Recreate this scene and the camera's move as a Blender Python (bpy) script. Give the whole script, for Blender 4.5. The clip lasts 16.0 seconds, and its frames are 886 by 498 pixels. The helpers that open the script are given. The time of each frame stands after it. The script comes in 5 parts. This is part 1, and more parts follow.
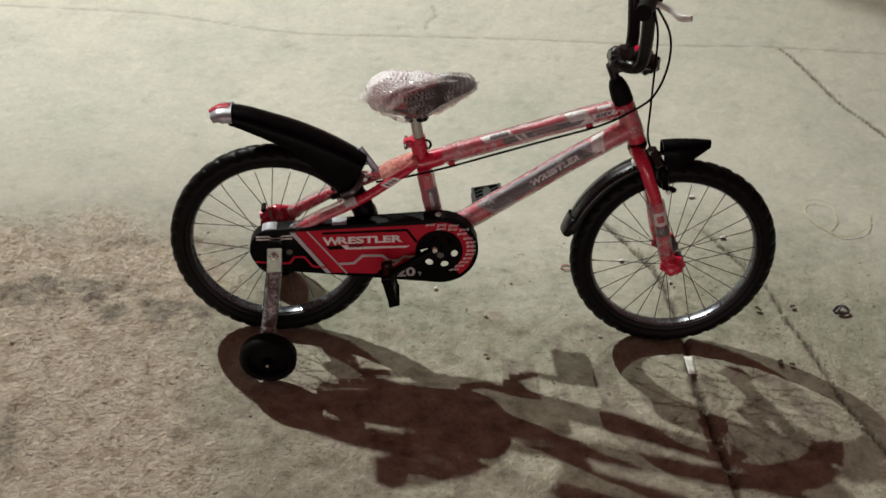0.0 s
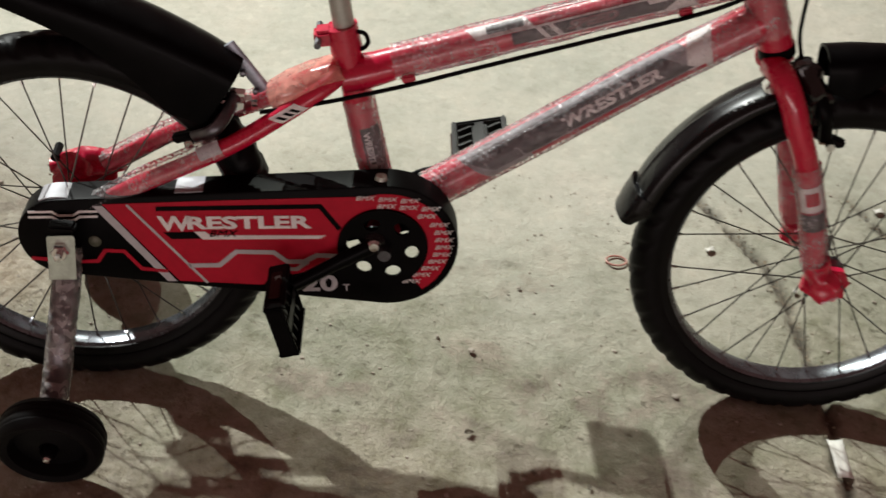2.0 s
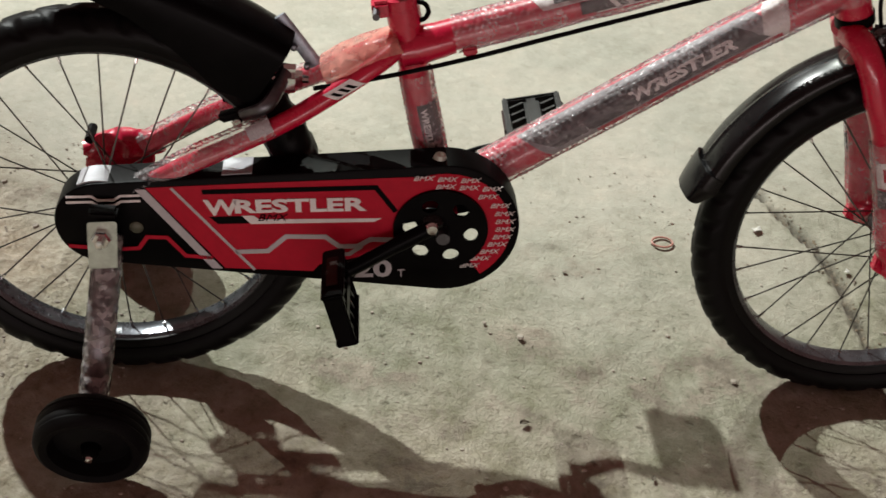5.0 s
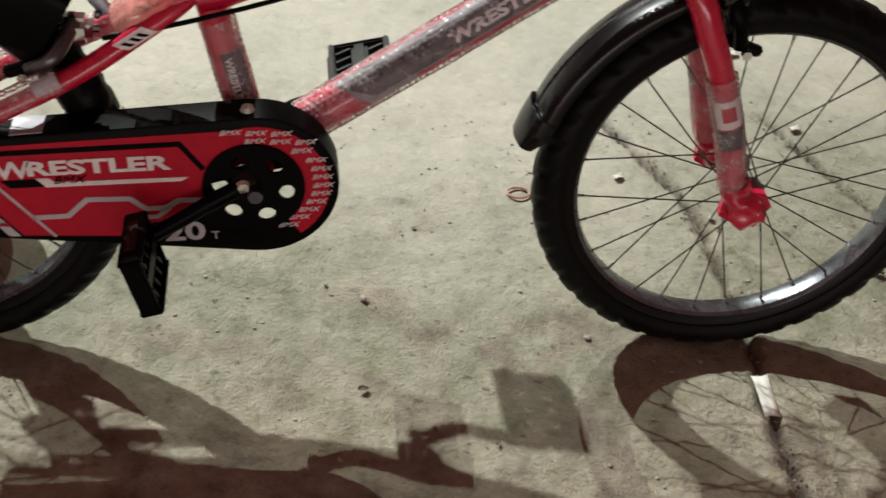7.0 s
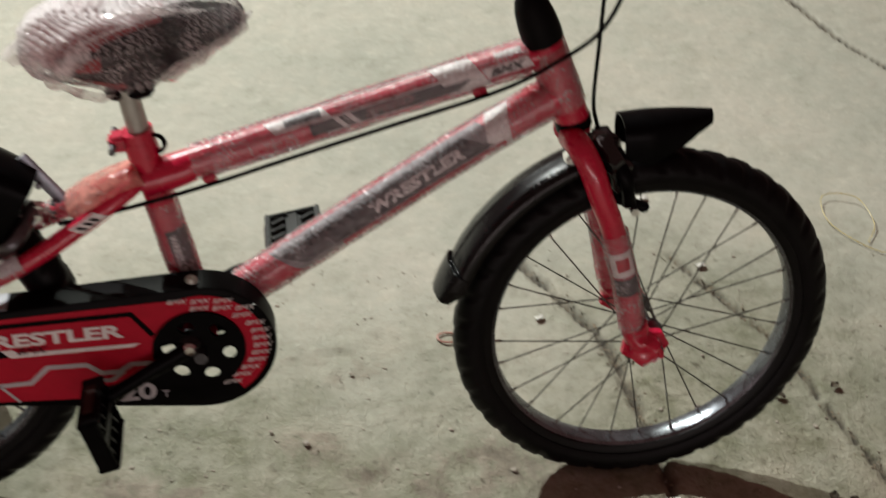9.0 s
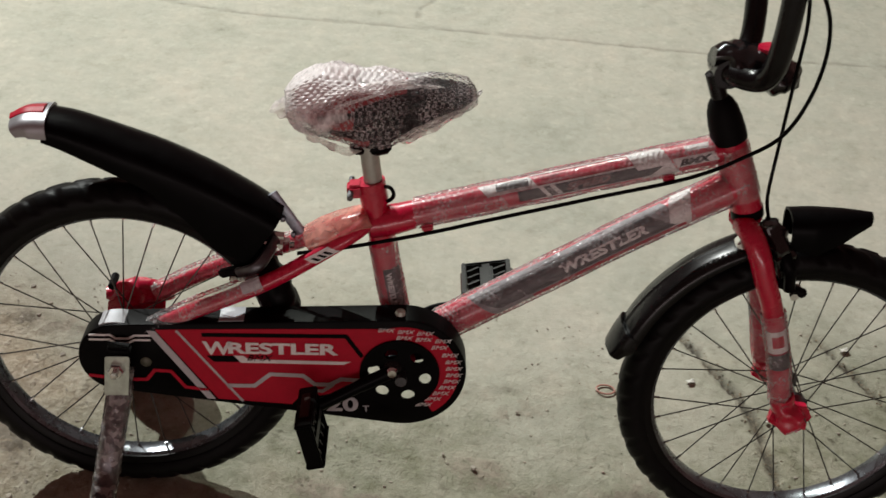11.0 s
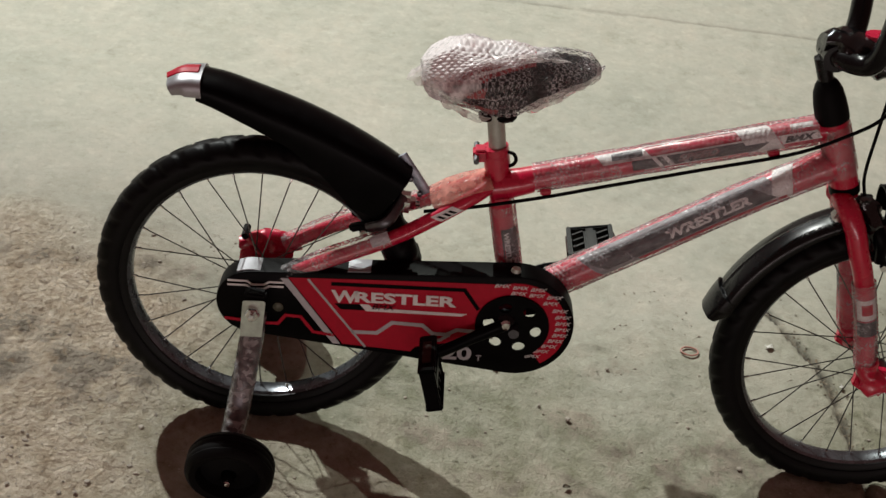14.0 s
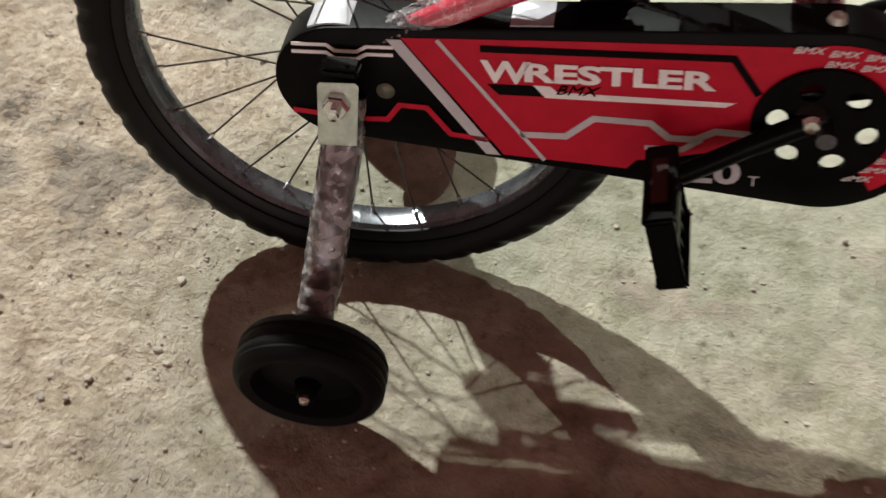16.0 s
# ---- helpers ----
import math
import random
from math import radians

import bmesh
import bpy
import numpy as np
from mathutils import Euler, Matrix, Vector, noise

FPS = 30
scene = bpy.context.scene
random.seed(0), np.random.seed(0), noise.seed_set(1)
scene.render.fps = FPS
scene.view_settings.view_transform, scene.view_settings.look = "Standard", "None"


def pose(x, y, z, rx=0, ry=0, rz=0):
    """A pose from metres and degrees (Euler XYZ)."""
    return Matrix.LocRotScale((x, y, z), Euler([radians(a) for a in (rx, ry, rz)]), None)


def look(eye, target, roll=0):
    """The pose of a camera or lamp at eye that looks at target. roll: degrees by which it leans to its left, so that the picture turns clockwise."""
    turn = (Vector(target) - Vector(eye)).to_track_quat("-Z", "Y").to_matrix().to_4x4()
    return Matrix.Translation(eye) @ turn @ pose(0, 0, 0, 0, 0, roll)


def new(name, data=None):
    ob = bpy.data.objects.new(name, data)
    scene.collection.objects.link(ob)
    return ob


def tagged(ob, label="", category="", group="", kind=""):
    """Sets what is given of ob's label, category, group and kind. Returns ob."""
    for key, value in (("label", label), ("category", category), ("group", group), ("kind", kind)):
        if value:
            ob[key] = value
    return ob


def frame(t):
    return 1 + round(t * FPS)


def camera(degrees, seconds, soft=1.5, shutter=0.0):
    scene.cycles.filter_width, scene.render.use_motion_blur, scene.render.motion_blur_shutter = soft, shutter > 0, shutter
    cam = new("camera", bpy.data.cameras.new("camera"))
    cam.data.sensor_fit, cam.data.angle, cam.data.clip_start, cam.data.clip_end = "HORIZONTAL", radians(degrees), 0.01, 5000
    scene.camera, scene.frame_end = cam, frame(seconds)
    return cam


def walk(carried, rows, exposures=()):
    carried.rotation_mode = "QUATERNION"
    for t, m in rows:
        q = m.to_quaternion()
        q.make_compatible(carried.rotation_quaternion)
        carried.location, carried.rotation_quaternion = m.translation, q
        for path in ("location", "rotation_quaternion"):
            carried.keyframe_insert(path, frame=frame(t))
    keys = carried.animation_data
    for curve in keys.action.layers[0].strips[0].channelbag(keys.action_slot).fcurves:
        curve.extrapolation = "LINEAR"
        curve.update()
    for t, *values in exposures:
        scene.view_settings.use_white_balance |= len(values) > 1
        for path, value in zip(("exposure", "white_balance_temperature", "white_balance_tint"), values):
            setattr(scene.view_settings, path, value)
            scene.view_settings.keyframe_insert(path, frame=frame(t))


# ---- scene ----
cam = camera(36.4, 16.0, soft=1.5, shutter=0.45)
PATH = [
    (0, (0.200, -2.531, 2.263), (0.334, -0.964, 1.027), 4.9),
    (0.5, (0.379, -2.224, 2.090), (0.411, -0.698, 0.798), 3.4),
    (1, (0.440, -1.718, 1.744), (0.391, -0.235, 0.403), 2.9),
    (1.5, (0.442, -1.409, 1.499), (0.515, 0.071, 0.157), 5.3),
    (2, (0.377, -1.256, 1.416), (0.500, 0.212, 0.063), 6.5),
    (2.5, (0.305, -1.159, 1.328), (0.388, 0.306, -0.031), 7.4),
    (3, (0.246, -1.131, 1.254), (0.244, 0.352, -0.088), 7.8),
    (3.5, (0.252, -1.067, 1.211), (0.210, 0.367, -0.182), 7.5),
    (4, (0.263, -1.126, 1.271), (0.328, 0.359, -0.067), 8.0),
    (4.2, (0.235, -1.174, 1.325), (0.372, 0.304, -0.015), 8.8),
    (6.3, (0.367, -1.205, 1.353), (0.557, 0.220, -0.037), 6.9),
    (6.5, (0.378, -1.172, 1.319), (0.576, 0.244, -0.079), 7.3),
    (7, (0.420, -1.130, 1.293), (0.679, 0.271, -0.111), 7.9),
    (7.5, (0.445, -1.112, 1.278), (0.758, 0.281, -0.122), 7.9),
    (8, (0.474, -1.108, 1.284), (0.834, 0.284, -0.107), 8.2),
    (8.5, (0.499, -1.120, 1.305), (0.872, 0.327, -0.024), 7.1),
    (9, (0.442, -1.236, 1.432), (0.757, 0.285, 0.172), 6.1),
    (9.5, (0.371, -1.373, 1.566), (0.649, 0.197, 0.359), 6.0),
    (9.7, (0.374, -1.444, 1.617), (0.591, 0.140, 0.415), 5.1),
    (11.8, (0.314, -1.319, 1.461), (0.419, 0.249, 0.223), 8.4),
    (12, (0.318, -1.275, 1.412), (0.421, 0.290, 0.170), 8.4),
    (12.5, (0.317, -1.182, 1.329), (0.423, 0.373, 0.077), 8.3),
    (13, (0.284, -1.203, 1.350), (0.413, 0.369, 0.121), 8.4),
    (13.5, (0.211, -1.382, 1.490), (0.345, 0.187, 0.257), 9.9),
    (14, (0.195, -1.536, 1.643), (0.286, 0.013, 0.382), 9.2),
    (14.1, (0.195, -1.536, 1.643), (0.286, 0.013, 0.382), 9.2),
    (14.5, (0.143, -1.592, 1.604), (0.248, -0.123, 0.250), 9.8),
    (15, (0.168, -1.278, 1.417), (0.202, 0.097, -0.035), 6.8),
    (15.5, (0.219, -1.045, 1.223), (0.128, 0.288, -0.265), 4.1),
    (16, (0.205, -0.804, 1.068), (0.044, 0.412, -0.512), 1.2),
]
EXPOSURE = [(0, -0.37), (1, -0.19), (2, -0.02), (4, -0.02), (7, 0.03), (8.5, -0.08), (9.5, -0.40), (12, -0.40), (14, -0.42), (14.5, -0.1), (15, 0.16), (16, 0.38)]
walk(cam, [(t, look(eye, target, roll)) for t, eye, target, roll in PATH], EXPOSURE)


# ---- light ----
LAMP_A = (-6.6, 9.1, 10.0)
LAMP_B = (-0.83, 5.15, 5.0)


def lamp(name, place, target, watts, colour, radius, cone=150, blend=0.6):
    data = bpy.data.lights.new(name, "SPOT")
    data.energy, data.color, data.shadow_soft_size = watts, colour, radius
    data.spot_size, data.spot_blend = radians(cone), blend
    ob = new(name, data)
    ob.matrix_world = look(place, target)
    return ob


lamp("flood_lamp", LAMP_A, (-1.6, 2.0, 0), 14500, (0.96, 1.0, 0.96), 0.14, 36, 1.0)
lamp("second_lamp", LAMP_B, (0.4, 0, 0), 1080, (0.92, 1.0, 0.90), 0.03)

# Added low, wide fill light behind the camera, for faces turned towards it.
front = bpy.data.lights.new("front_fill", "AREA")
front.shape, front.size, front.size_y, front.energy, front.color = "RECTANGLE", 5.0, 0.7, 68, (1.0, 0.84, 0.82)
new("front_fill", front).matrix_world = look((0.2, -5.6, 0.38), (0.4, 0, 0.38))

world = bpy.data.worlds.new("night")
scene.world = world
world.use_nodes = True
world.node_tree.nodes["Background"].inputs[0].default_value = (1.0, 0.46, 0.40, 1)
world.node_tree.nodes["Background"].inputs[1].default_value = 0.16


# ---- materials ----
def material(name, colour, rough=0.5, metal=0.0, scale=0.0, amount=0.15, bump=0.0, bump_scale=200.0, coat=0.0, second=None, spec=0.5):
    """A Principled surface whose colour varies at two scales, with fine relief."""
    m = bpy.data.materials.new(name)
    m.use_nodes = True
    nt = m.node_tree
    b = nt.nodes["Principled BSDF"]
    b.inputs["Base Color"].default_value = (*colour, 1)
    b.inputs["Roughness"].default_value = rough
    b.inputs["Metallic"].default_value = metal
    b.inputs["Coat Weight"].default_value = coat
    b.inputs["Specular IOR Level"].default_value = spec
    tc = nt.nodes.new("ShaderNodeTexCoord")
    if scale:
        n1 = nt.nodes.new("ShaderNodeTexNoise")
        n1.inputs["Scale"].default_value = scale
        n1.inputs["Detail"].default_value = 6
        n1.inputs["Roughness"].default_value = 0.65
        nt.links.new(tc.outputs["Object"], n1.inputs["Vector"])
        ramp = nt.nodes.new("ShaderNodeValToRGB")
        lo = second or tuple(c * (1 - amount) for c in colour)
        hi = tuple(min(1, c * (1 + amount)) for c in colour)
        ramp.color_ramp.elements[0].position, ramp.color_ramp.elements[1].position = 0.32, 0.68
        ramp.color_ramp.elements[0].color, ramp.color_ramp.elements[1].color = (*lo, 1), (*hi, 1)
        nt.links.new(n1.outputs["Fac"], ramp.inputs["Fac"])
        nt.links.new(ramp.outputs["Color"], b.inputs["Base Color"])
        mr = nt.nodes.new("ShaderNodeMapRange")
        mr.inputs["To Min"].default_value, mr.inputs["To Max"].default_value = max(0, rough - 0.12), min(1, rough + 0.12)
        nt.links.new(n1.outputs["Fac"], mr.inputs["Value"])
        nt.links.new(mr.outputs["Result"], b.inputs["Roughness"])
    if bump:
        n2 = nt.nodes.new("ShaderNodeTexNoise")
        n2.inputs["Scale"].default_value = bump_scale
        n2.inputs["Detail"].default_value = 4
        nt.links.new(tc.outputs["Object"], n2.inputs["Vector"])
        bp = nt.nodes.new("ShaderNodeBump")
        bp.inputs["Strength"].default_value, bp.inputs["Distance"].default_value = bump, 0.002
        nt.links.new(n2.outputs["Fac"], bp.inputs["Height"])
        nt.links.new(bp.outputs["Normal"], b.inputs["Normal"])
    return m


RED = material("red_paint", (0.54, 0.005, 0.042), 0.28, 0.0, 30, 0.12, 0.04, 300, coat=0.5)
RED_DECAL = material("red_decal", (0.47, 0.004, 0.026), 0.42, 0, 60, 0.10, spec=0.2)
WHITE_DECAL = material("white_decal", (0.80, 0.79, 0.78), 0.45, 0, 80, 0.08)
GREY_DECAL = material("grey_decal", (0.018, 0.018, 0.021), 0.5, 0, 60, 0.3)
TUBE_SILVER = material("tube_silver_decal", (0.27, 0.265, 0.28), 0.5, 0.0, 60, 0.15, spec=0.3)
SPEED_INK = material("dull_red_ink", (0.22, 0.09, 0.09), 0.5, 0, 60, 0.2)
SILVER_DECAL = material("silver_decal", (0.50, 0.50, 0.52), 0.55, 0.0, 60, 0.1, spec=0.3)
BLACK_PLASTIC = material("black_plastic", (0.0020, 0.0018, 0.0021), 0.34, 0, 25, 0.4, 0.05, 400, spec=0.05)
GUARD_PLASTIC = material("guard_plastic", (0.0022, 0.0020, 0.0022), 0.42, 0, 25, 0.4, 0.05, 400, spec=0.05)
TYRE_RUBBER = material("tyre_rubber", (0.0035, 0.0033, 0.0035), 0.42, 0, 18, 0.5, 0.2, 500, spec=0.10)
RUBBER = material("rubber", (0.003, 0.0028, 0.003), 0.6, 0, 40, 0.4, 0.2, 500, spec=0.09)
GLOSS_BLACK = material("gloss_black", (0.004, 0.004, 0.0045), 0.26, 0, 20, 0.3, spec=0.28)
SHINY_WRAP = material("black_shiny_film", (0.004, 0.004, 0.0045), 0.14, 0, 40, 0.3, 0.9, 70, spec=0.6)
REFLECTOR = material("dark_reflector", (0.03, 0.006, 0.004), 0.6, 0, 60, 0.2, spec=0.2)
RIM_BLACK = material("rim_black_paint", (0.004, 0.004, 0.004), 0.4, 0, 30, 0.3, spec=0.15)
RIM_METAL = material("rim_metal", (0.15, 0.16, 0.175), 0.27, 0.85, 30, 0.3)
DULL_STEEL = material("dull_screw", (0.10, 0.105, 0.07), 0.5, 0.2, 60, 0.3)
STAY_STEEL = material("blued_steel", (0.30, 0.33, 0.38), 0.4, 0.6, 60, 0.3, 0.1, 200)
# Lit copy of the black plastic: the far pedal's bright top is in it.
LIT_PEDAL_PLASTIC = material("lit_pedal_plastic", (0.008, 0.008, 0.008), 0.33, 0, 40, 0.3, 0.1, 400, spec=0.4)
SPOKE = material("spoke_steel", (0.06, 0.055, 0.05), 0.35, 0.8, 50, 0.3)
POST = material("filmed_steel", (0.42, 0.45, 0.39), 0.45, 0.25, 60, 0.15)
CHROME = material("chrome", (0.72, 0.72, 0.72), 0.12, 1.0, 40, 0.1)
ZINC = material("zinc_plate", (0.54, 0.62, 0.54), 0.42, 0.55, 60, 0.2, 0.1, 200)
STEEL_DARK = material("dark_steel", (0.12, 0.12, 0.13), 0.35, 0.9, 60, 0.3)
LEVER = material("lever_alloy", (0.75, 0.74, 0.72), 0.35, 0.6, 60, 0.1)
VINYL = material("saddle_vinyl", (0.005, 0.0047, 0.005), 0.5, 0, 60, 0.4, 0.3, 300, spec=0.1)
VINYL_RED = material("saddle_vinyl_red", (0.30, 0.014, 0.022), 0.45, 0, 60, 0.2, 0.3, 300)
REAR_TAIL = material("tail_silver", (0.34, 0.34, 0.36), 0.42, 0.5, 40, 0.15)


def plastic_film(name, share, bubble, milk=(0.9, 0.86, 0.86), through_share=0.12, relief=0.35, ior=1.22, crinkle=0.25):
    """Clear packing film: mostly see-through, with milky, glinting bubbles."""
    m = bpy.data.materials.new(name)
    m.use_nodes = True
    nt = m.node_tree
    nt.nodes.clear()
    out = nt.nodes.new("ShaderNodeOutputMaterial")
    tc = nt.nodes.new("ShaderNodeTexCoord")
    vor = nt.nodes.new("ShaderNodeTexVoronoi")
    vor.inputs["Scale"].default_value = bubble
    vor.inputs["Randomness"].default_value = 0.45
    noi = nt.nodes.new("ShaderNodeTexNoise")
    noi.inputs["Scale"].default_value = 38
    noi.inputs["Detail"].default_value = 5
    for n in (vor, noi):
        nt.links.new(tc.outputs["Object"], n.inputs["Vector"])
    add = nt.nodes.new("ShaderNodeMath")
    add.operation = "MULTIPLY_ADD"
    add.inputs[1].default_value = -1.0
    nt.links.new(vor.outputs["Distance"], add.inputs[0])
    nt.links.new(noi.outputs["Fac"], add.inputs[2])
    bp = nt.nodes.new("ShaderNodeBump")
    bp.inputs["Strength"].default_value, bp.inputs["Distance"].default_value = relief, 0.004
    nt.links.new(add.outputs["Value"], bp.inputs["Height"])
    tr = nt.nodes.new("ShaderNodeBsdfTransparent")
    tr.inputs["Color"].default_value = (0.97, 0.96, 0.96, 1)
    di = nt.nodes.new("ShaderNodeBsdfDiffuse")
    di.inputs["Color"].default_value = (*milk, 1)
    tl = nt.nodes.new("ShaderNodeBsdfTranslucent")
    tl.inputs["Color"].default_value = (*milk, 1)
    gl = nt.nodes.new("ShaderNodeBsdfGlossy")
    gl.inputs["Roughness"].default_value = 0.17
    for n in (di, gl, tl):
        nt.links.new(bp.outputs["Normal"], n.inputs["Normal"])
    mx0 = nt.nodes.new("ShaderNodeMixShader")
    mx0.inputs[0].default_value = through_share
    nt.links.new(di.outputs[0], mx0.inputs[1])
    nt.links.new(tl.outputs[0], mx0.inputs[2])
    mx1 = nt.nodes.new("ShaderNodeMixShader")
    mr = nt.nodes.new("ShaderNodeMapRange")
    mr.inputs["From Min"].default_value, mr.inputs["From Max"].default_value = 0.3, 0.75
    mr.inputs["To Min"].default_value, mr.inputs["To Max"].default_value = share * 0.45, min(1, share * 1.6)
    nt.links.new(noi.outputs["Fac"], mr.inputs["Value"])
    cell = nt.nodes.new("ShaderNodeMapRange")
    cell.inputs["From Min"].default_value, cell.inputs["From Max"].default_value = 0.15, 0.62
    cell.inputs["To Min"].default_value, cell.inputs["To Max"].default_value = 0.8, 1.12
    nt.links.new(vor.outputs["Distance"], cell.inputs["Value"])
    # Crinkles: small facets that scatter more or less.
    vor2 = nt.nodes.new("ShaderNodeTexVoronoi")
    vor2.inputs["Scale"].default_value = bubble * 1.9
    nt.links.new(tc.outputs["Object"], vor2.inputs["Vector"])
    sep = nt.nodes.new("ShaderNodeSeparateColor")
    nt.links.new(vor2.outputs["Color"], sep.inputs[0])
    facet = nt.nodes.new("ShaderNodeMapRange")
    facet.inputs["To Min"].default_value, facet.inputs["To Max"].default_value = 1 - crinkle, 1 + 1.3 * crinkle
    nt.links.new(sep.outputs[0], facet.inputs["Value"])
    both = nt.nodes.new("ShaderNodeMath")
    both.operation = "MULTIPLY"
    nt.links.new(facet.outputs["Result"], both.inputs[0])
    nt.links.new(cell.outputs["Result"], both.inputs[1])
    mul = nt.nodes.new("ShaderNodeMath")
    mul.operation, mul.use_clamp = "MULTIPLY", True
    nt.links.new(mr.outputs["Result"], mul.inputs[0])
    nt.links.new(both.outputs[0], mul.inputs[1])
    nt.links.new(mul.outputs[0], mx1.inputs[0])
    nt.links.new(tr.outputs[0], mx1.inputs[1])
    nt.links.new(mx0.outputs[0], mx1.inputs[2])
    mx2 = nt.nodes.new("ShaderNodeMixShader")
    lw = nt.nodes.new("ShaderNodeFresnel")
    lw.inputs["IOR"].default_value = ior
    nt.links.new(bp.outputs["Normal"], lw.inputs["Normal"])
    nt.links.new(lw.outputs[0], mx2.inputs[0])
    nt.links.new(mx1.outputs[0], mx2.inputs[1])
    nt.links.new(gl.outputs[0], mx2.inputs[2])
    nt.links.new(mx2.outputs[0], out.inputs["Surface"])
    return m


WRAP = plastic_film("bubble_wrap", 0.16, 150, (0.98, 0.94, 0.96), 0.08, 0.40, 1.26, 0.42)


def bubble_cells(name, milk=(0.98, 0.92, 0.93)):
    """Large-celled bubble wrap: clear cells with pale rims, milky where several layers lie on one another, and on a top
    painted lit.
    """
    m = bpy.data.materials.new(name)
    m.use_nodes = True
    nt = m.node_tree
    nt.nodes.clear()

    def node(kind, **vals):
        n = nt.nodes.new("ShaderNode" + kind)
        for k, v in vals.items():
            n.inputs[k].default_value = v
        return n

    out, tc = node("OutputMaterial"), node("TexCoord")
    noi = node("TexNoise", Scale=45, Detail=5)
    nt.links.new(tc.outputs["Object"], noi.inputs["Vector"])

    def remap(src, a, b, c, d):
        r = node("MapRange")
        for k, v in zip(("From Min", "From Max", "To Min", "To Max"), (a, b, c, d)):
            r.inputs[k].default_value = v
        nt.links.new(src, r.inputs["Value"])
        return r.outputs["Result"]

    def calc(op, a, b):
        r = node("Math")
        r.operation = op
        for sock, v in zip(r.inputs, (a, b)):
            if isinstance(v, float):
                sock.default_value = v
            else:
                nt.links.new(v, sock)
        return r.outputs[0]

    cell = node("Attribute")
    cell.attribute_name = "rim"
    rim = remap(cell.outputs["Fac"], 0.0, 1.0, 0.015, 0.58)
    lay = node("Attribute")
    lay.attribute_name = "layers"
    thick = calc("MULTIPLY", lay.outputs["Fac"], remap(noi.outputs["Fac"], 0.35, 0.65, 0.7, 1.4))
    share = calc("MINIMUM", calc("ADD", rim, thick), 0.94)
    bp = node("Bump", Strength=0.3, Distance=0.004)
    nt.links.new(noi.outputs["Fac"], bp.inputs["Height"])
    tr, di, tl = node("BsdfTransparent", Color=(0.97, 0.96, 0.96, 1)), node("BsdfDiffuse", Color=(*milk, 1)), node("BsdfTranslucent", Color=(*milk, 1))
    gl, fr = node("BsdfGlossy", Roughness=0.16), node("Fresnel", IOR=1.18)
    for n in (di, tl, gl, fr):
        nt.links.new(bp.outputs["Normal"], n.inputs["Normal"])

    def mixed(fac, a, b):
        r = node("MixShader")
        if isinstance(fac, float):
            r.inputs[0].default_value = fac
        else:
            nt.links.new(fac, r.inputs[0])
        nt.links.new(a, r.inputs[1])
        nt.links.new(b, r.inputs[2])
        return r.outputs[0]

    milky = mixed(0.14, di.outputs[0], tl.outputs[0])
    nt.links.new(mixed(fr.outputs[0], mixed(share, tr.outputs[0], milky), gl.outputs[0]), out.inputs["Surface"])
    return m


WRAP_MILKY = bubble_cells("bubble_wrap_large")
PINK_FILM = plastic_film("pink_film", 0.55, 60, (0.80, 0.36, 0.30), 0.1, 0.1, 1.12)
FILM = plastic_film("cling_film", 0.20, 75, (0.9, 0.88, 0.88), 0.12, 1.0, 1.6, 0.8)
LOOSE = plastic_film("loose_film", 0.75, 40, (0.95, 0.90, 0.88), 0.5, 0.5)


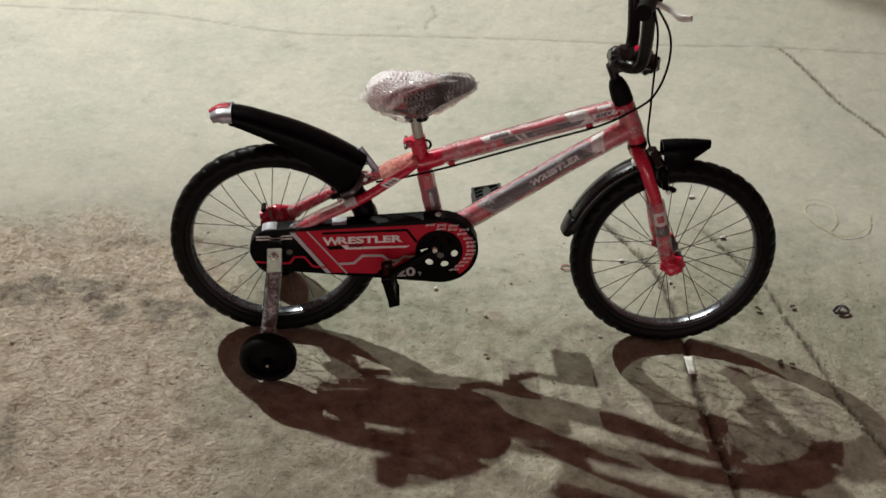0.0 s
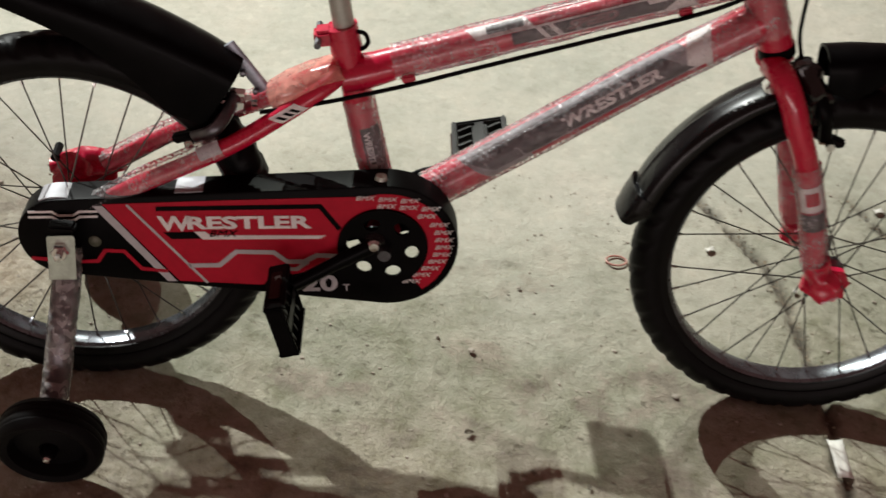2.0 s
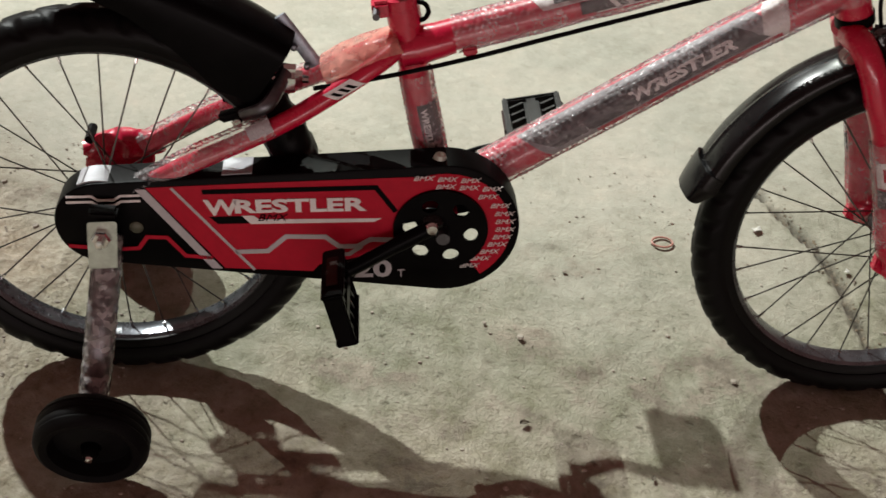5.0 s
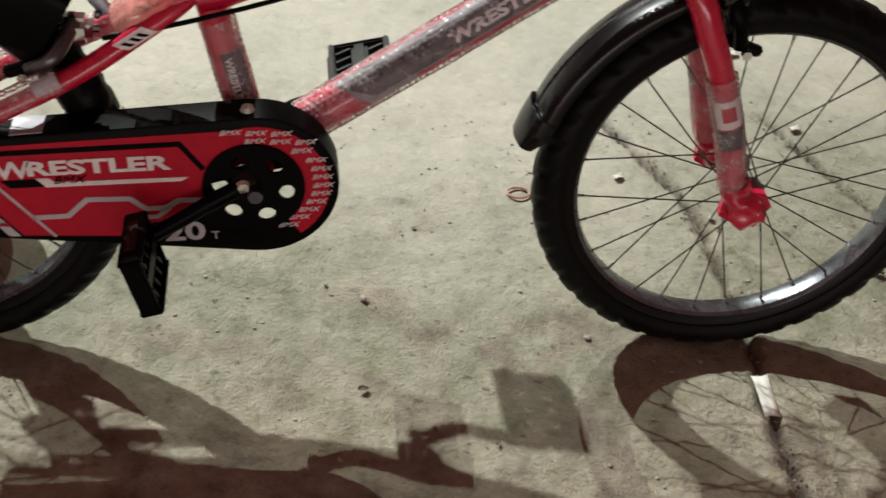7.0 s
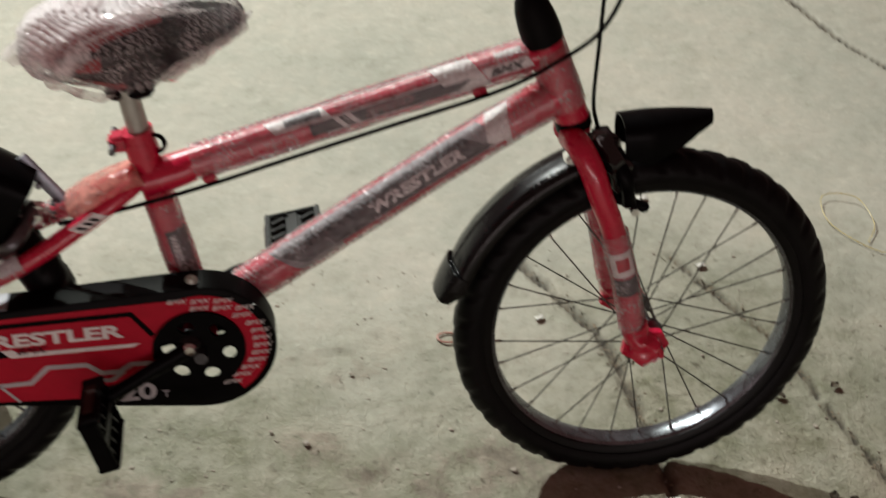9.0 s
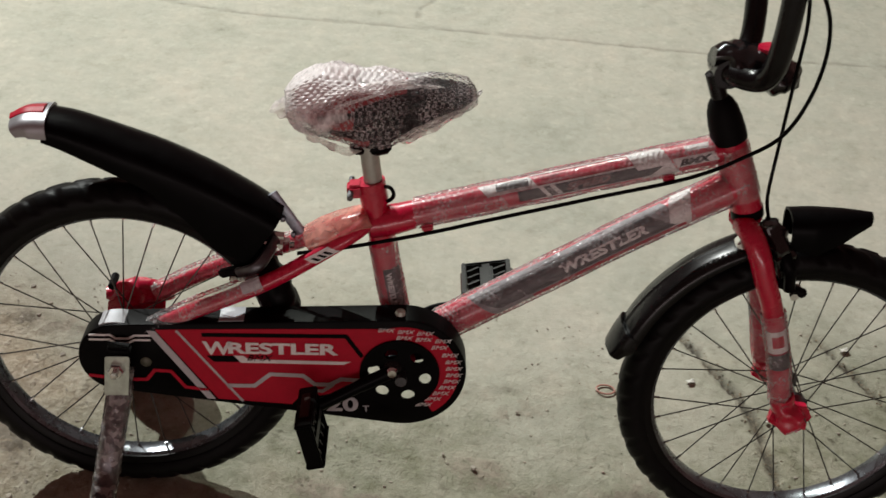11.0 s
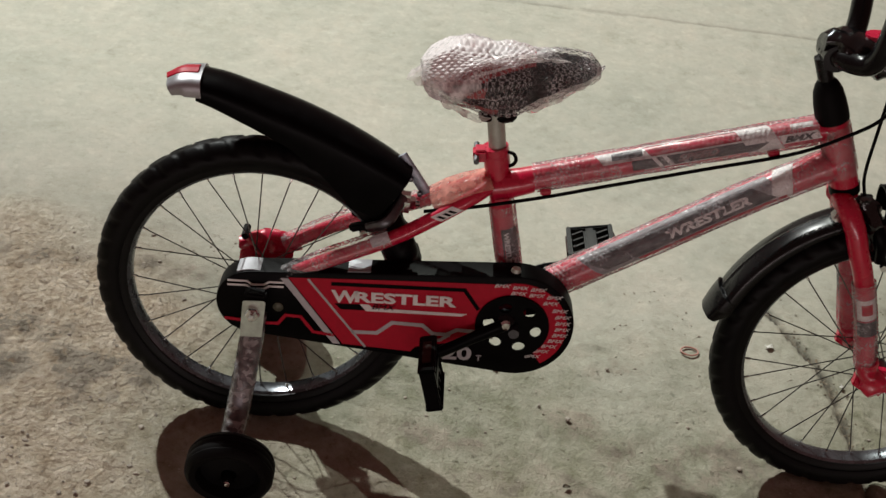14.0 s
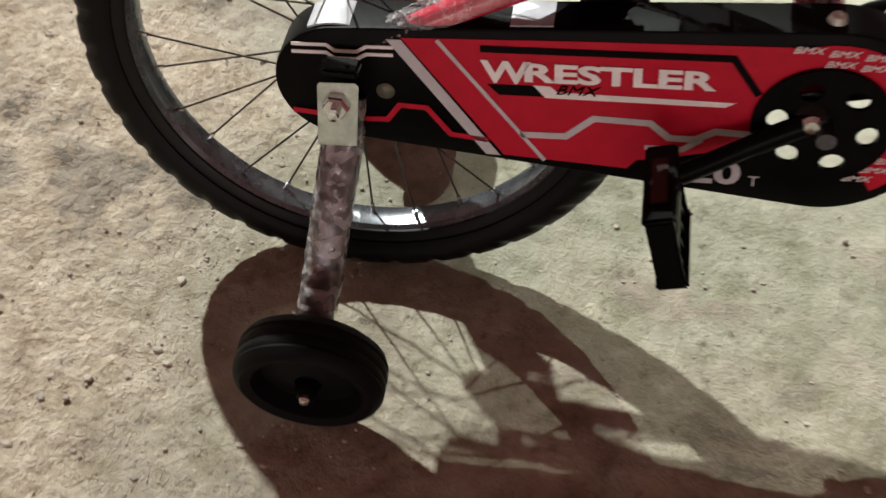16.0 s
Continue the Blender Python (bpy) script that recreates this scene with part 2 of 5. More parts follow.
def ground_material():
    m = bpy.data.materials.new("worn_concrete")
    m.use_nodes = True
    nt = m.node_tree
    b = nt.nodes["Principled BSDF"]
    tc = nt.nodes.new("ShaderNodeTexCoord")

    def tex(scale, detail=6, rough=0.6):
        n = nt.nodes.new("ShaderNodeTexNoise")
        n.inputs["Scale"].default_value, n.inputs["Detail"].default_value, n.inputs["Roughness"].default_value = scale, detail, rough
        nt.links.new(tc.outputs["Object"], n.inputs["Vector"])
        return n

    def ramp(src, stops):
        r = nt.nodes.new("ShaderNodeValToRGB")
        e = r.color_ramp.elements
        e[0].position, e[1].position = stops[0][0], stops[-1][0]
        e[0].color, e[1].color = (*stops[0][1], 1), (*stops[-1][1], 1)
        for p, c in stops[1:-1]:
            e.new(p).color = (*c, 1)
        nt.links.new(src, r.inputs["Fac"])
        return r

    def mix(kind, fac, a, bb):
        n = nt.nodes.new("ShaderNodeMix")
        n.data_type, n.blend_type = "RGBA", kind
        for sock, val in ((n.inputs[0], fac), (n.inputs[6], a), (n.inputs[7], bb)):
            if isinstance(val, float):
                sock.default_value = val
            elif isinstance(val, tuple):
                sock.default_value = (*val, 1)
            else:
                nt.links.new(val, sock)
        return n.outputs[2]

    large, mid, patch, fine, grain = tex(1.6, 5), tex(6, 8, 0.7), tex(17, 7, 0.65), tex(55, 6, 0.75), tex(260, 4, 0.7)
    base = ramp(large.outputs["Fac"], [(0.32, (0.39, 0.385, 0.335)), (0.5, (0.44, 0.425, 0.37)), (0.68, (0.47, 0.44, 0.385))])
    spots = ramp(mid.outputs["Fac"], [(0.30, (0.80, 0.81, 0.76)), (0.46, (0.97, 0.98, 0.95)), (0.6, (1.03, 1.02, 0.99)), (0.75, (1.08, 1.05, 1.0))])
    col = mix("MULTIPLY", 0.85, base.outputs[0], spots.outputs[0])
    blot = ramp(patch.outputs["Fac"], [(0.28, (0.55, 0.54, 0.48)), (0.36, (0.86, 0.87, 0.82)), (0.46, (0.98, 0.98, 0.96)), (0.62, (1.05, 1.02, 0.98)), (0.74, (1.16, 1.10, 1.03))])
    col = mix("MULTIPLY", 0.5, col, blot.outputs[0])
    speck = ramp(fine.outputs["Fac"], [(0.30, (0.42, 0.39, 0.34)), (0.43, (0.90, 0.89, 0.87)), (0.55, (1, 1, 1)), (0.72, (1.12, 1.10, 1.08))])
    soiled = nt.nodes.new("ShaderNodeAttribute")
    soiled.attribute_name = "grime"
    gritty = nt.nodes.new("ShaderNodeMapRange")
    gritty.inputs["To Min"].default_value, gritty.inputs["To Max"].default_value = 0.22, 0.85
    nt.links.new(soiled.outputs["Fac"], gritty.inputs["Value"])
    col = mix("MULTIPLY", gritty.outputs["Result"], col, speck.outputs[0])
    amount = nt.nodes.new("ShaderNodeMapRange")
    amount.inputs["From Min"].default_value, amount.inputs["From Max"].default_value = 0.36, 0.60
    amount.inputs["To Min"].default_value, amount.inputs["To Max"].default_value = 1.0, 0.55
    nt.links.new(patch.outputs["Fac"], amount.inputs["Value"])
    film = nt.nodes.new("ShaderNodeMath")
    film.operation = "MULTIPLY"
    nt.links.new(soiled.outputs["Fac"], film.inputs[0])
    nt.links.new(amount.outputs["Result"], film.inputs[1])
    col = mix("MIX", film.outputs[0], col, mix("MULTIPLY", 1.0, col, (0.50, 0.51, 0.41)))
    # Loose brown dirt, as far as the sheet's own "dirt" layer says.
    att = nt.nodes.new("ShaderNodeAttribute")
    att.attribute_name = "dirt"
    dirt = ramp(fine.outputs["Fac"], [(0.28, (0.31, 0.24, 0.165)), (0.46, (0.47, 0.395, 0.30)), (0.60, (0.55, 0.48, 0.38)), (0.74, (0.62, 0.555, 0.455))])
    clods = ramp(patch.outputs["Fac"], [(0.33, (0.52, 0.45, 0.37)), (0.44, (0.86, 0.83, 0.78)), (0.54, (1, 1, 1)), (0.7, (1.12, 1.12, 1.10))])
    dirt_col = mix("MULTIPLY", 0.8, dirt.outputs[0], clods.outputs[0])
    pebbles = nt.nodes.new("ShaderNodeTexVoronoi")
    pebbles.inputs["Scale"].default_value = 95
    nt.links.new(tc.outputs["Object"], pebbles.inputs["Vector"])
    sep = nt.nodes.new("ShaderNodeSeparateColor")
    nt.links.new(pebbles.outputs["Color"], sep.inputs[0])
    grains = ramp(sep.outputs[0], [(0.0, (0.55, 0.52, 0.48)), (0.5, (0.95, 0.95, 0.94)), (0.88, (1.15, 1.15, 1.14)), (1.0, (1.7, 1.7, 1.68))])
    dirt_col = mix("MULTIPLY", 0.22, dirt_col, grains.outputs[0])
    col = mix("MULTIPLY", 0.10, col, grains.outputs[0])
    col = mix("MIX", att.outputs["Fac"], col, dirt_col)
    clod = nt.nodes.new("ShaderNodeAttribute")
    clod.attribute_name = "clod"
    soil = ramp(patch.outputs["Fac"], [(0.32, (0.13, 0.110, 0.082)), (0.5, (0.25, 0.215, 0.165)), (0.68, (0.38, 0.335, 0.265))])
    broken = nt.nodes.new("ShaderNodeMapRange")
    broken.inputs["From Min"].default_value, broken.inputs["From Max"].default_value = 0.36, 0.64
    broken.inputs["To Min"].default_value, broken.inputs["To Max"].default_value = 0.0, 2.4
    nt.links.new(fine.outputs["Fac"], broken.inputs["Value"])
    lumps = nt.nodes.new("ShaderNodeMath")
    lumps.operation = "MULTIPLY"
    nt.links.new(broken.outputs["Result"], lumps.inputs[0])
    nt.links.new(clod.outputs["Fac"], lumps.inputs[1])
    crisp = nt.nodes.new("ShaderNodeMapRange")
    crisp.inputs["From Min"].default_value, crisp.inputs["From Max"].default_value = 0.12, 0.85
    nt.links.new(lumps.outputs[0], crisp.inputs["Value"])
    col = mix("MIX", crisp.outputs["Result"], col, soil.outputs[0])
    seam = nt.nodes.new("ShaderNodeAttribute")
    seam.attribute_name = "seam"
    fill = ramp(fine.outputs["Fac"], [(0.36, (0.018, 0.014, 0.010)), (0.52, (0.07, 0.052, 0.034)), (0.66, (0.19, 0.15, 0.10))])
    col = mix("MIX", seam.outputs["Fac"], col, fill.outputs[0])
    # Small pits and scuffs, in loose drifts.
    pit = nt.nodes.new("ShaderNodeTexVoronoi")
    pit.inputs["Scale"].default_value = 34
    warp = nt.nodes.new("ShaderNodeVectorMath")
    warp.operation = "MULTIPLY_ADD"
    warp.inputs[1].default_value = (0.03, 0.03, 0.03)
    nt.links.new(fine.outputs["Color"], warp.inputs[0])
    nt.links.new(tc.outputs["Object"], warp.inputs[2])
    nt.links.new(warp.outputs[0], pit.inputs["Vector"])
    hollow = ramp(pit.outputs["Distance"], [(0.06, (1, 1, 1)), (0.20, (0, 0, 0))])
    drift = ramp(tex(4.5, 5, 0.6).outputs["Fac"], [(0.40, (0, 0, 0)), (0.58, (1, 1, 1))])
    deep = nt.nodes.new("ShaderNodeMath")
    deep.operation = "MULTIPLY"
    nt.links.new(hollow.outputs[0], deep.inputs[0])
    worn = nt.nodes.new("ShaderNodeMath")
    worn.operation = "MULTIPLY"
    nt.links.new(drift.outputs[0], worn.inputs[0])
    nt.links.new(gritty.outputs["Result"], worn.inputs[1])
    nt.links.new(worn.outputs[0], deep.inputs[1])
    col = mix("MIX", deep.outputs[0], col, mix("MULTIPLY", 1.0, col, (0.50, 0.49, 0.44)))
    nt.links.new(col, b.inputs["Base Color"])
    b.inputs["Roughness"].default_value = 0.85
    # Relief: fine everywhere, granular in the dirt.
    gr = nt.nodes.new("ShaderNodeMath")
    gr.operation = "MULTIPLY_ADD"
    gr.inputs[1].default_value = -0.55
    nt.links.new(pebbles.outputs["Distance"], gr.inputs[0])
    nt.links.new(fine.outputs["Fac"], gr.inputs[2])
    loose = nt.nodes.new("ShaderNodeMath")
    loose.operation = "MULTIPLY"
    nt.links.new(gr.outputs[0], loose.inputs[0])
    nt.links.new(att.outputs["Fac"], loose.inputs[1])
    hard = nt.nodes.new("ShaderNodeMath")
    hard.operation = "MULTIPLY_ADD"
    nt.links.new(gritty.outputs["Result"], hard.inputs[1])
    nt.links.new(fine.outputs["Fac"], hard.inputs[0])
    nt.links.new(loose.outputs[0], hard.inputs[2])
    tiny = nt.nodes.new("ShaderNodeMath")
    tiny.operation = "MULTIPLY_ADD"
    tiny.inputs[1].default_value = 0.18
    nt.links.new(grain.outputs["Fac"], tiny.inputs[0])
    nt.links.new(hard.outputs[0], tiny.inputs[2])
    bp = nt.nodes.new("ShaderNodeBump")
    bp.inputs["Strength"].default_value, bp.inputs["Distance"].default_value = 0.85, 0.007
    sunk = nt.nodes.new("ShaderNodeMath")
    sunk.operation = "MULTIPLY_ADD"
    sunk.inputs[1].default_value = -0.30
    nt.links.new(deep.outputs[0], sunk.inputs[0])
    nt.links.new(tiny.outputs[0], sunk.inputs[2])
    nt.links.new(sunk.outputs[0], bp.inputs["Height"])
    nt.links.new(bp.outputs["Normal"], b.inputs["Normal"])
    return m


GROUND = ground_material()


# ---- mesh helpers ----
def smooth(me):
    me.polygons.foreach_set("use_smooth", [True] * len(me.polygons))


def part(name, bm, mat, parent=None, label="", flat=False):
    """Links a bmesh as one mesh object under a thing or a part."""
    bmesh.ops.recalc_face_normals(bm, faces=bm.faces)
    me = bpy.data.meshes.new(name)
    bm.to_mesh(me)
    bm.free()
    if not flat:
        smooth(me)
        me.set_sharp_from_angle(angle=radians(38))
    me.materials.append(mat)
    ob = new(name, me)
    ob.parent = parent
    return tagged(ob, label)


def curve(points, n=8):
    """A smooth line through the points (Catmull-Rom)."""
    p = [Vector(q) for q in points]
    p = [2 * p[0] - p[1], *p, 2 * p[-1] - p[-2]]
    out = []
    for i in range(1, len(p) - 2):
        for k in range(n):
            t = k / n
            out.append(0.5 * (2 * p[i] + (p[i + 1] - p[i - 1]) * t + (2 * p[i - 1] - 5 * p[i] + 4 * p[i + 1] - p[i + 2]) * t * t
                              + (3 * p[i] - p[i - 1] - 3 * p[i + 1] + p[i + 2]) * t ** 3))
    return out + [p[-2]]


def sweep(points, radii, seg=16, bm=None, squash=1.0, caps=True):
    """A tube along the points; radii: one number or one for each point."""
    bm = bm or bmesh.new()
    p = [Vector(q) for q in points]
    r = radii if isinstance(radii, (list, tuple)) else [radii] * len(p)
    side, rings = None, []
    for i, c in enumerate(p):
        d = (p[min(i + 1, len(p) - 1)] - p[max(i - 1, 0)]).normalized()
        if side is None:
            side = d.cross(Vector((0, 1, 0)) if abs(d.y) < 0.9 else Vector((1, 0, 0)))
        side = (side - d * side.dot(d)).normalized()
        up = d.cross(side)
        rings.append([bm.verts.new(c + (math.cos(a) * side + math.sin(a) * up * squash) * r[i])
                      for a in (2 * math.pi * k / seg for k in range(seg))])
    for a, b in zip(rings, rings[1:]):
        for k in range(seg):
            bm.faces.new((a[k], a[(k + 1) % seg], b[(k + 1) % seg], b[k]))
    if caps:
        bm.faces.new(rings[0])
        bm.faces.new(rings[-1])
    return bm


def lumpy(line, radii, seed, amount, squash=1.0, seg=20, n=7):
    """A crumpled sleeve along a line, with a radius at each point."""
    ln = curve(line, n)
    rr = [float(np.interp(i / (len(ln) - 1), np.linspace(0, 1, len(radii)), radii)) for i in range(len(ln))]
    bm = sweep(ln, rr, seg, squash=squash)
    for v in bm.verts:
        p = v.co.copy()
        v.co += Vector((noise.noise(p * 60 + Vector((seed, 0, 0))), noise.noise(p * 60 + Vector((0, seed, 0))), noise.noise(p * 60 + Vector((0, 0, seed))))) * amount
    return bm


def lathe(centre, profile, seg=96, bm=None, closed=True, axis="y"):
    """A ring or disc: profile of (radius, along the axis), turned round the axis through centre."""
    bm = bm or bmesh.new()
    c = Vector(centre)
    rings = []
    for k in range(seg):
        a = 2 * math.pi * k / seg
        u = {"y": Vector((math.cos(a), 0, math.sin(a))), "z": Vector((math.cos(a), math.sin(a), 0))}[axis]
        v = Vector((0, 1, 0)) if axis == "y" else Vector((0, 0, 1))
        rings.append([bm.verts.new(c + u * r + v * h) for r, h in profile])
    n = len(profile)
    for k in range(seg):
        a, b = rings[k], rings[(k + 1) % seg]
        for i in range(n if closed else n - 1):
            bm.faces.new((a[i], b[i], b[(i + 1) % n], a[(i + 1) % n]))
    if not closed:
        for i in (0, n - 1):
            if profile[i][0] > 1e-6:
                bm.faces.new([ring[i] for ring in rings])
    return bm


def turned(bm, m):
    bmesh.ops.transform(bm, matrix=m, verts=bm.verts)
    return bm


def block(size, m=None, bevel=0.0, bm=None):
    b = bmesh.new()
    bmesh.ops.create_cube(b, size=1)
    bmesh.ops.scale(b, vec=size, verts=b.verts)
    if bevel:
        bmesh.ops.bevel(b, geom=b.edges[:], offset=bevel, segments=2, affect="EDGES")
    if m is not None:
        bmesh.ops.transform(b, matrix=m, verts=b.verts)
    if bm is None:
        return b
    me = bpy.data.meshes.new("tmp")
    b.to_mesh(me)
    b.free()
    bm.from_mesh(me)
    bpy.data.meshes.remove(me)
    return bm


def plate(outline, y0, y1, bevel=0.0):
    """A flat piece with an outline of (x, z), from y0 (near) to y1."""
    bm = bmesh.new()
    f = bm.faces.new([bm.verts.new((x, y0, z)) for x, z in outline])
    r = bmesh.ops.extrude_face_region(bm, geom=[f])
    bmesh.ops.translate(bm, vec=(0, y1 - y0, 0), verts=[v for v in r["geom"] if isinstance(v, bmesh.types.BMVert)])
    if bevel:
        bmesh.ops.recalc_face_normals(bm, faces=bm.faces)
        es = [e for e in bm.edges if all(abs(v.co.y - y0) < 1e-6 for v in e.verts)]
        bmesh.ops.bevel(bm, geom=es, offset=bevel, segments=3, affect="EDGES")
    return bm


def decal(outline, y, thick=0.0006):
    return plate(outline, y - thick, y)


def words(name, text, size, m, mat, parent, label="", shear=0.0, stretch=1.0, depth=0.0004, bold=0.0):
    """Lettering as a thin mesh; m places its lower left corner, x along the line."""
    cu = bpy.data.curves.new(name, "FONT")
    cu.body, cu.size, cu.shear, cu.extrude, cu.resolution_u = text, size, shear, depth, 3
    cu.offset = bold
    tmp = bpy.data.objects.new("tmp", cu)
    me = bpy.data.meshes.new_from_object(tmp)
    bpy.data.objects.remove(tmp)
    bpy.data.curves.remove(cu)
    me.name = name
    me.transform(m @ Matrix.Diagonal((stretch, 1, 1, 1)))
    me.materials.clear()
    me.materials.append(mat)
    ob = new(name, me)
    ob.parent = parent
    return tagged(ob, label)


def thing(name, label, category, at=(0, 0, 0)):
    ob = new(name)
    ob.location = at
    ob.empty_display_size = 0.05
    return tagged(ob, label, category)


# ---- ground ----
def seam_lines():
    """The joints and cracks of the concrete: (points in plan, width, depth)."""
    return [
        ([(0.91, 0.48), (0.97, 0.37), (1.029, 0.248), (1.040, 0.15), (1.047, 0.07), (1.054, -0.01), (1.047, -0.09), (1.052, -0.16), (1.0575, -0.24), (1.066, -0.36), (1.081, -0.495), (1.095, -0.75), (1.11, -1.4)], 0.013, 0.012),
        ([(1.19, 0.46), (1.26, 0.33), (1.315, 0.225), (1.335, 0.115), (1.369, -0.010), (1.392, -0.12), (1.409, -0.212), (1.463, -0.360), (1.53, -0.55), (1.6, -0.8)], 0.009, 0.008),
        ([(1.655, 1.52), (1.683, 1.47), (1.735, 1.31), (1.780, 1.17), (1.866, 1.008), (1.97, 0.75), (2.05, 0.4), (2.1, -0.2)], 0.010, 0.006),
        ([(-2.6, 1.62), (-1.01, 1.587), (-0.48, 1.575), (-0.06, 1.49), (0.35, 1.495), (0.71, 1.508), (1.295, 1.513), (1.60, 1.532), (2.015, 1.517), (3.2, 1.50)], 0.009, 0.004),
        ([(0.451, 1.718), (0.462, 1.65), (0.432, 1.60), (0.426, 1.55)], 0.009, 0.004),
    ]


# Patches of darker soil: centre, half widths, strength.
CLODS = [(-0.28, 0.04, 0.13, 0.055, 1.9), (-0.62, 0.125, 0.22, 0.055, 1.9), (-0.30, 0.33, 0.40, 0.03, 0.5), (-0.55, -0.42, 0.10, 0.10, 0.7), (-0.18, -0.36, 0.06, 0.05, 0.6),
         (0.93, 0.04, 0.05, 0.03, 1.1), (0.70, -0.02, 0.12, 0.05, 0.9), (0.83, 0.02, 0.10, 0.05, 1.2), (0.60, 0.22, 0.12, 0.04, 0.5), (1.25, -0.35, 0.25, 0.2, 0.5),
         (0.29, 0.0, 0.05, 0.03, 1.2), (0.36, -0.02, 0.05, 0.02, 0.9), (0.55, 0.06, 0.06, 0.03, 0.8), (0.45, -0.10, 0.25, 0.10, 0.45), (0.80, -0.20, 0.25, 0.14, 0.6)]


def make_ground():
    """One sheet: fine round the bicycle, coarse out to the horizon."""
    def axis(lo, hi, step):
        a = list(np.arange(lo, hi + 1e-6, step))
        left, right, s = [], [], step
        x = lo
        while x > -60:
            s *= 1.25
            x -= s
            left.append(x)
        x, s = hi, step
        while x < 60:
            s *= 1.25
            x += s
            right.append(x)
        return np.array(left[::-1] + a + right)

    xs, ys = axis(-1.2, 2.15, 0.0085), axis(-0.75, 1.95, 0.0085)
    X, Y = np.meshgrid(xs, ys)
    Z = np.zeros_like(X)
    dirt, seam, clod, grime = np.zeros_like(X), np.zeros_like(X), np.zeros_like(X), np.zeros_like(X)
    for cx, cy, rx, ry, s in CLODS:
        clod = np.maximum(clod, s * np.exp(-(((X - cx) / rx) ** 2 + ((Y - cy) / ry) ** 2)))
    near = (X > -1.9) & (X < 2.3) & (Y > -1.3) & (Y < 2.1)
    idx = np.argwhere(near)
    for i, j in idx:
        x, y = X[i, j], Y[i, j]
        big = noise.noise((x * 1.7, y * 1.7, 0.3))
        d = (0.06 - x - 0.22 * (y + 0.1) + 0.22 * big + 0.10 * noise.noise((x * 9, y * 9, 1.7))) / 0.22
        back = (0.43 - y + 0.15 * big + 0.10 * noise.noise((x * 6, y * 6, 4.1))) / 0.18
        k = min(1.0, max(0.0, d)) * min(1.0, max(0.0, back))
        grime[i, j] = min(1.0, max(0.0, (0.50 - y + 0.22 * big + 0.12 * noise.noise((x * 7, y * 7, 8.8))) / 0.4))
        dirt[i, j] = max(k, 0.4 * min(1.0, max(0.0, (-0.02 - y + 0.16 * big + 0.10 * noise.noise((x * 11, y * 11, 6.1))) / 0.16)))
        rough = noise.noise((x * 26, y * 26, 2.2)) * 0.6 + noise.noise((x * 55, y * 55, 5.0)) * 0.6
        clods = max(0.0, noise.noise((x * 13, y * 13, 7.0)) - 0.1)
        c = clod[i, j] * max(0.0, 0.55 + 1.5 * noise.noise((x * 20, y * 20, 3.3)) + 0.7 * noise.noise((x * 55, y * 55, 8.3)))
        # Soil towards the camera, strengthened to stand in for the lamp's falloff too.
        front = min(1.0, max(0.0, (0.0 - y + 0.16 * big + 0.10 * noise.noise((x * 11, y * 11, 6.1))) / 0.2)) * (1 - k)
        clod[i, j] = min(1.0, max(c, 0.6 * front * (0.6 + 0.9 * noise.noise((x * 15, y * 15, 2.9)) + 0.5 * noise.noise((x * 45, y * 45, 1.9)))))
        Z[i, j] = 0.005 * clod[i, j] * (0.5 + rough) + (0.0019 + 0.0036 * k) * rough + 0.012 * k * clods - 0.0035 * (1 - k) * max(0.0, noise.noise((x * 19, y * 19, 12.5)) - 0.32) + 0.0007 * noise.noise((x * 8, y * 8, 9.1))
    # Towards the far ground the loose dirt thins out.
    fade = np.clip((X + 1.85) / 0.7, 0, 1) * np.clip((2.25 - X) / 0.7, 0, 1) * np.clip((Y + 1.25) / 0.5, 0, 1)
    dirt, clod, grime = dirt * fade, clod * fade, grime * fade
    for pts, w, dep in seam_lines():
        line = curve([(a, b, 0) for a, b in pts], 6)
        for a, b in zip(line, line[1:]):
            ax, ay, bx, by = a.x, a.y, b.x, b.y
            L2 = (bx - ax) ** 2 + (by - ay) ** 2
            t = np.clip(((X - ax) * (bx - ax) + (Y - ay) * (by - ay)) / L2, 0, 1)
            dist = np.hypot(X - ax - t * (bx - ax), Y - ay - t * (by - ay))
            wob = w * (0.9 + 0.35 * np.sin(X * 61 + Y * 47) * np.sin(X * 23 - Y * 31) + 0.25 * np.sin(Y * 140 + X * 35))
            f = np.clip(1.25 - dist / (wob * 0.75), 0, 1)
            new_f = np.maximum(seam, f * (1.0 if dep > 0.005 else 0.35))
            Z -= dep * np.maximum(0, new_f - seam)
            seam = new_f
    # Under the tyres the sheet lies level.
    verts = np.c_[X.ravel(), Y.ravel(), Z.ravel() - 0.001]
    ny, nx = X.shape
    q = (np.arange(ny - 1)[:, None] * nx + np.arange(nx - 1)[None]).ravel()
    faces = np.c_[q, q + 1, q + nx + 1, q + nx]
    me = bpy.data.meshes.new("ground")
    me.from_pydata(verts.tolist(), [], faces.tolist())
    smooth(me)
    for name, val in (("dirt", dirt), ("seam", seam), ("clod", clod * near), ("grime", grime)):
        me.attributes.new(name, "FLOAT", "POINT").data.foreach_set("value", val.ravel().astype(np.float32))
    me.materials.append(GROUND)
    ob = new("ground", me)
    return tagged(ob, "worn grey concrete ground with cracks and loose brown dirt", "ground", kind="structure")


make_ground()



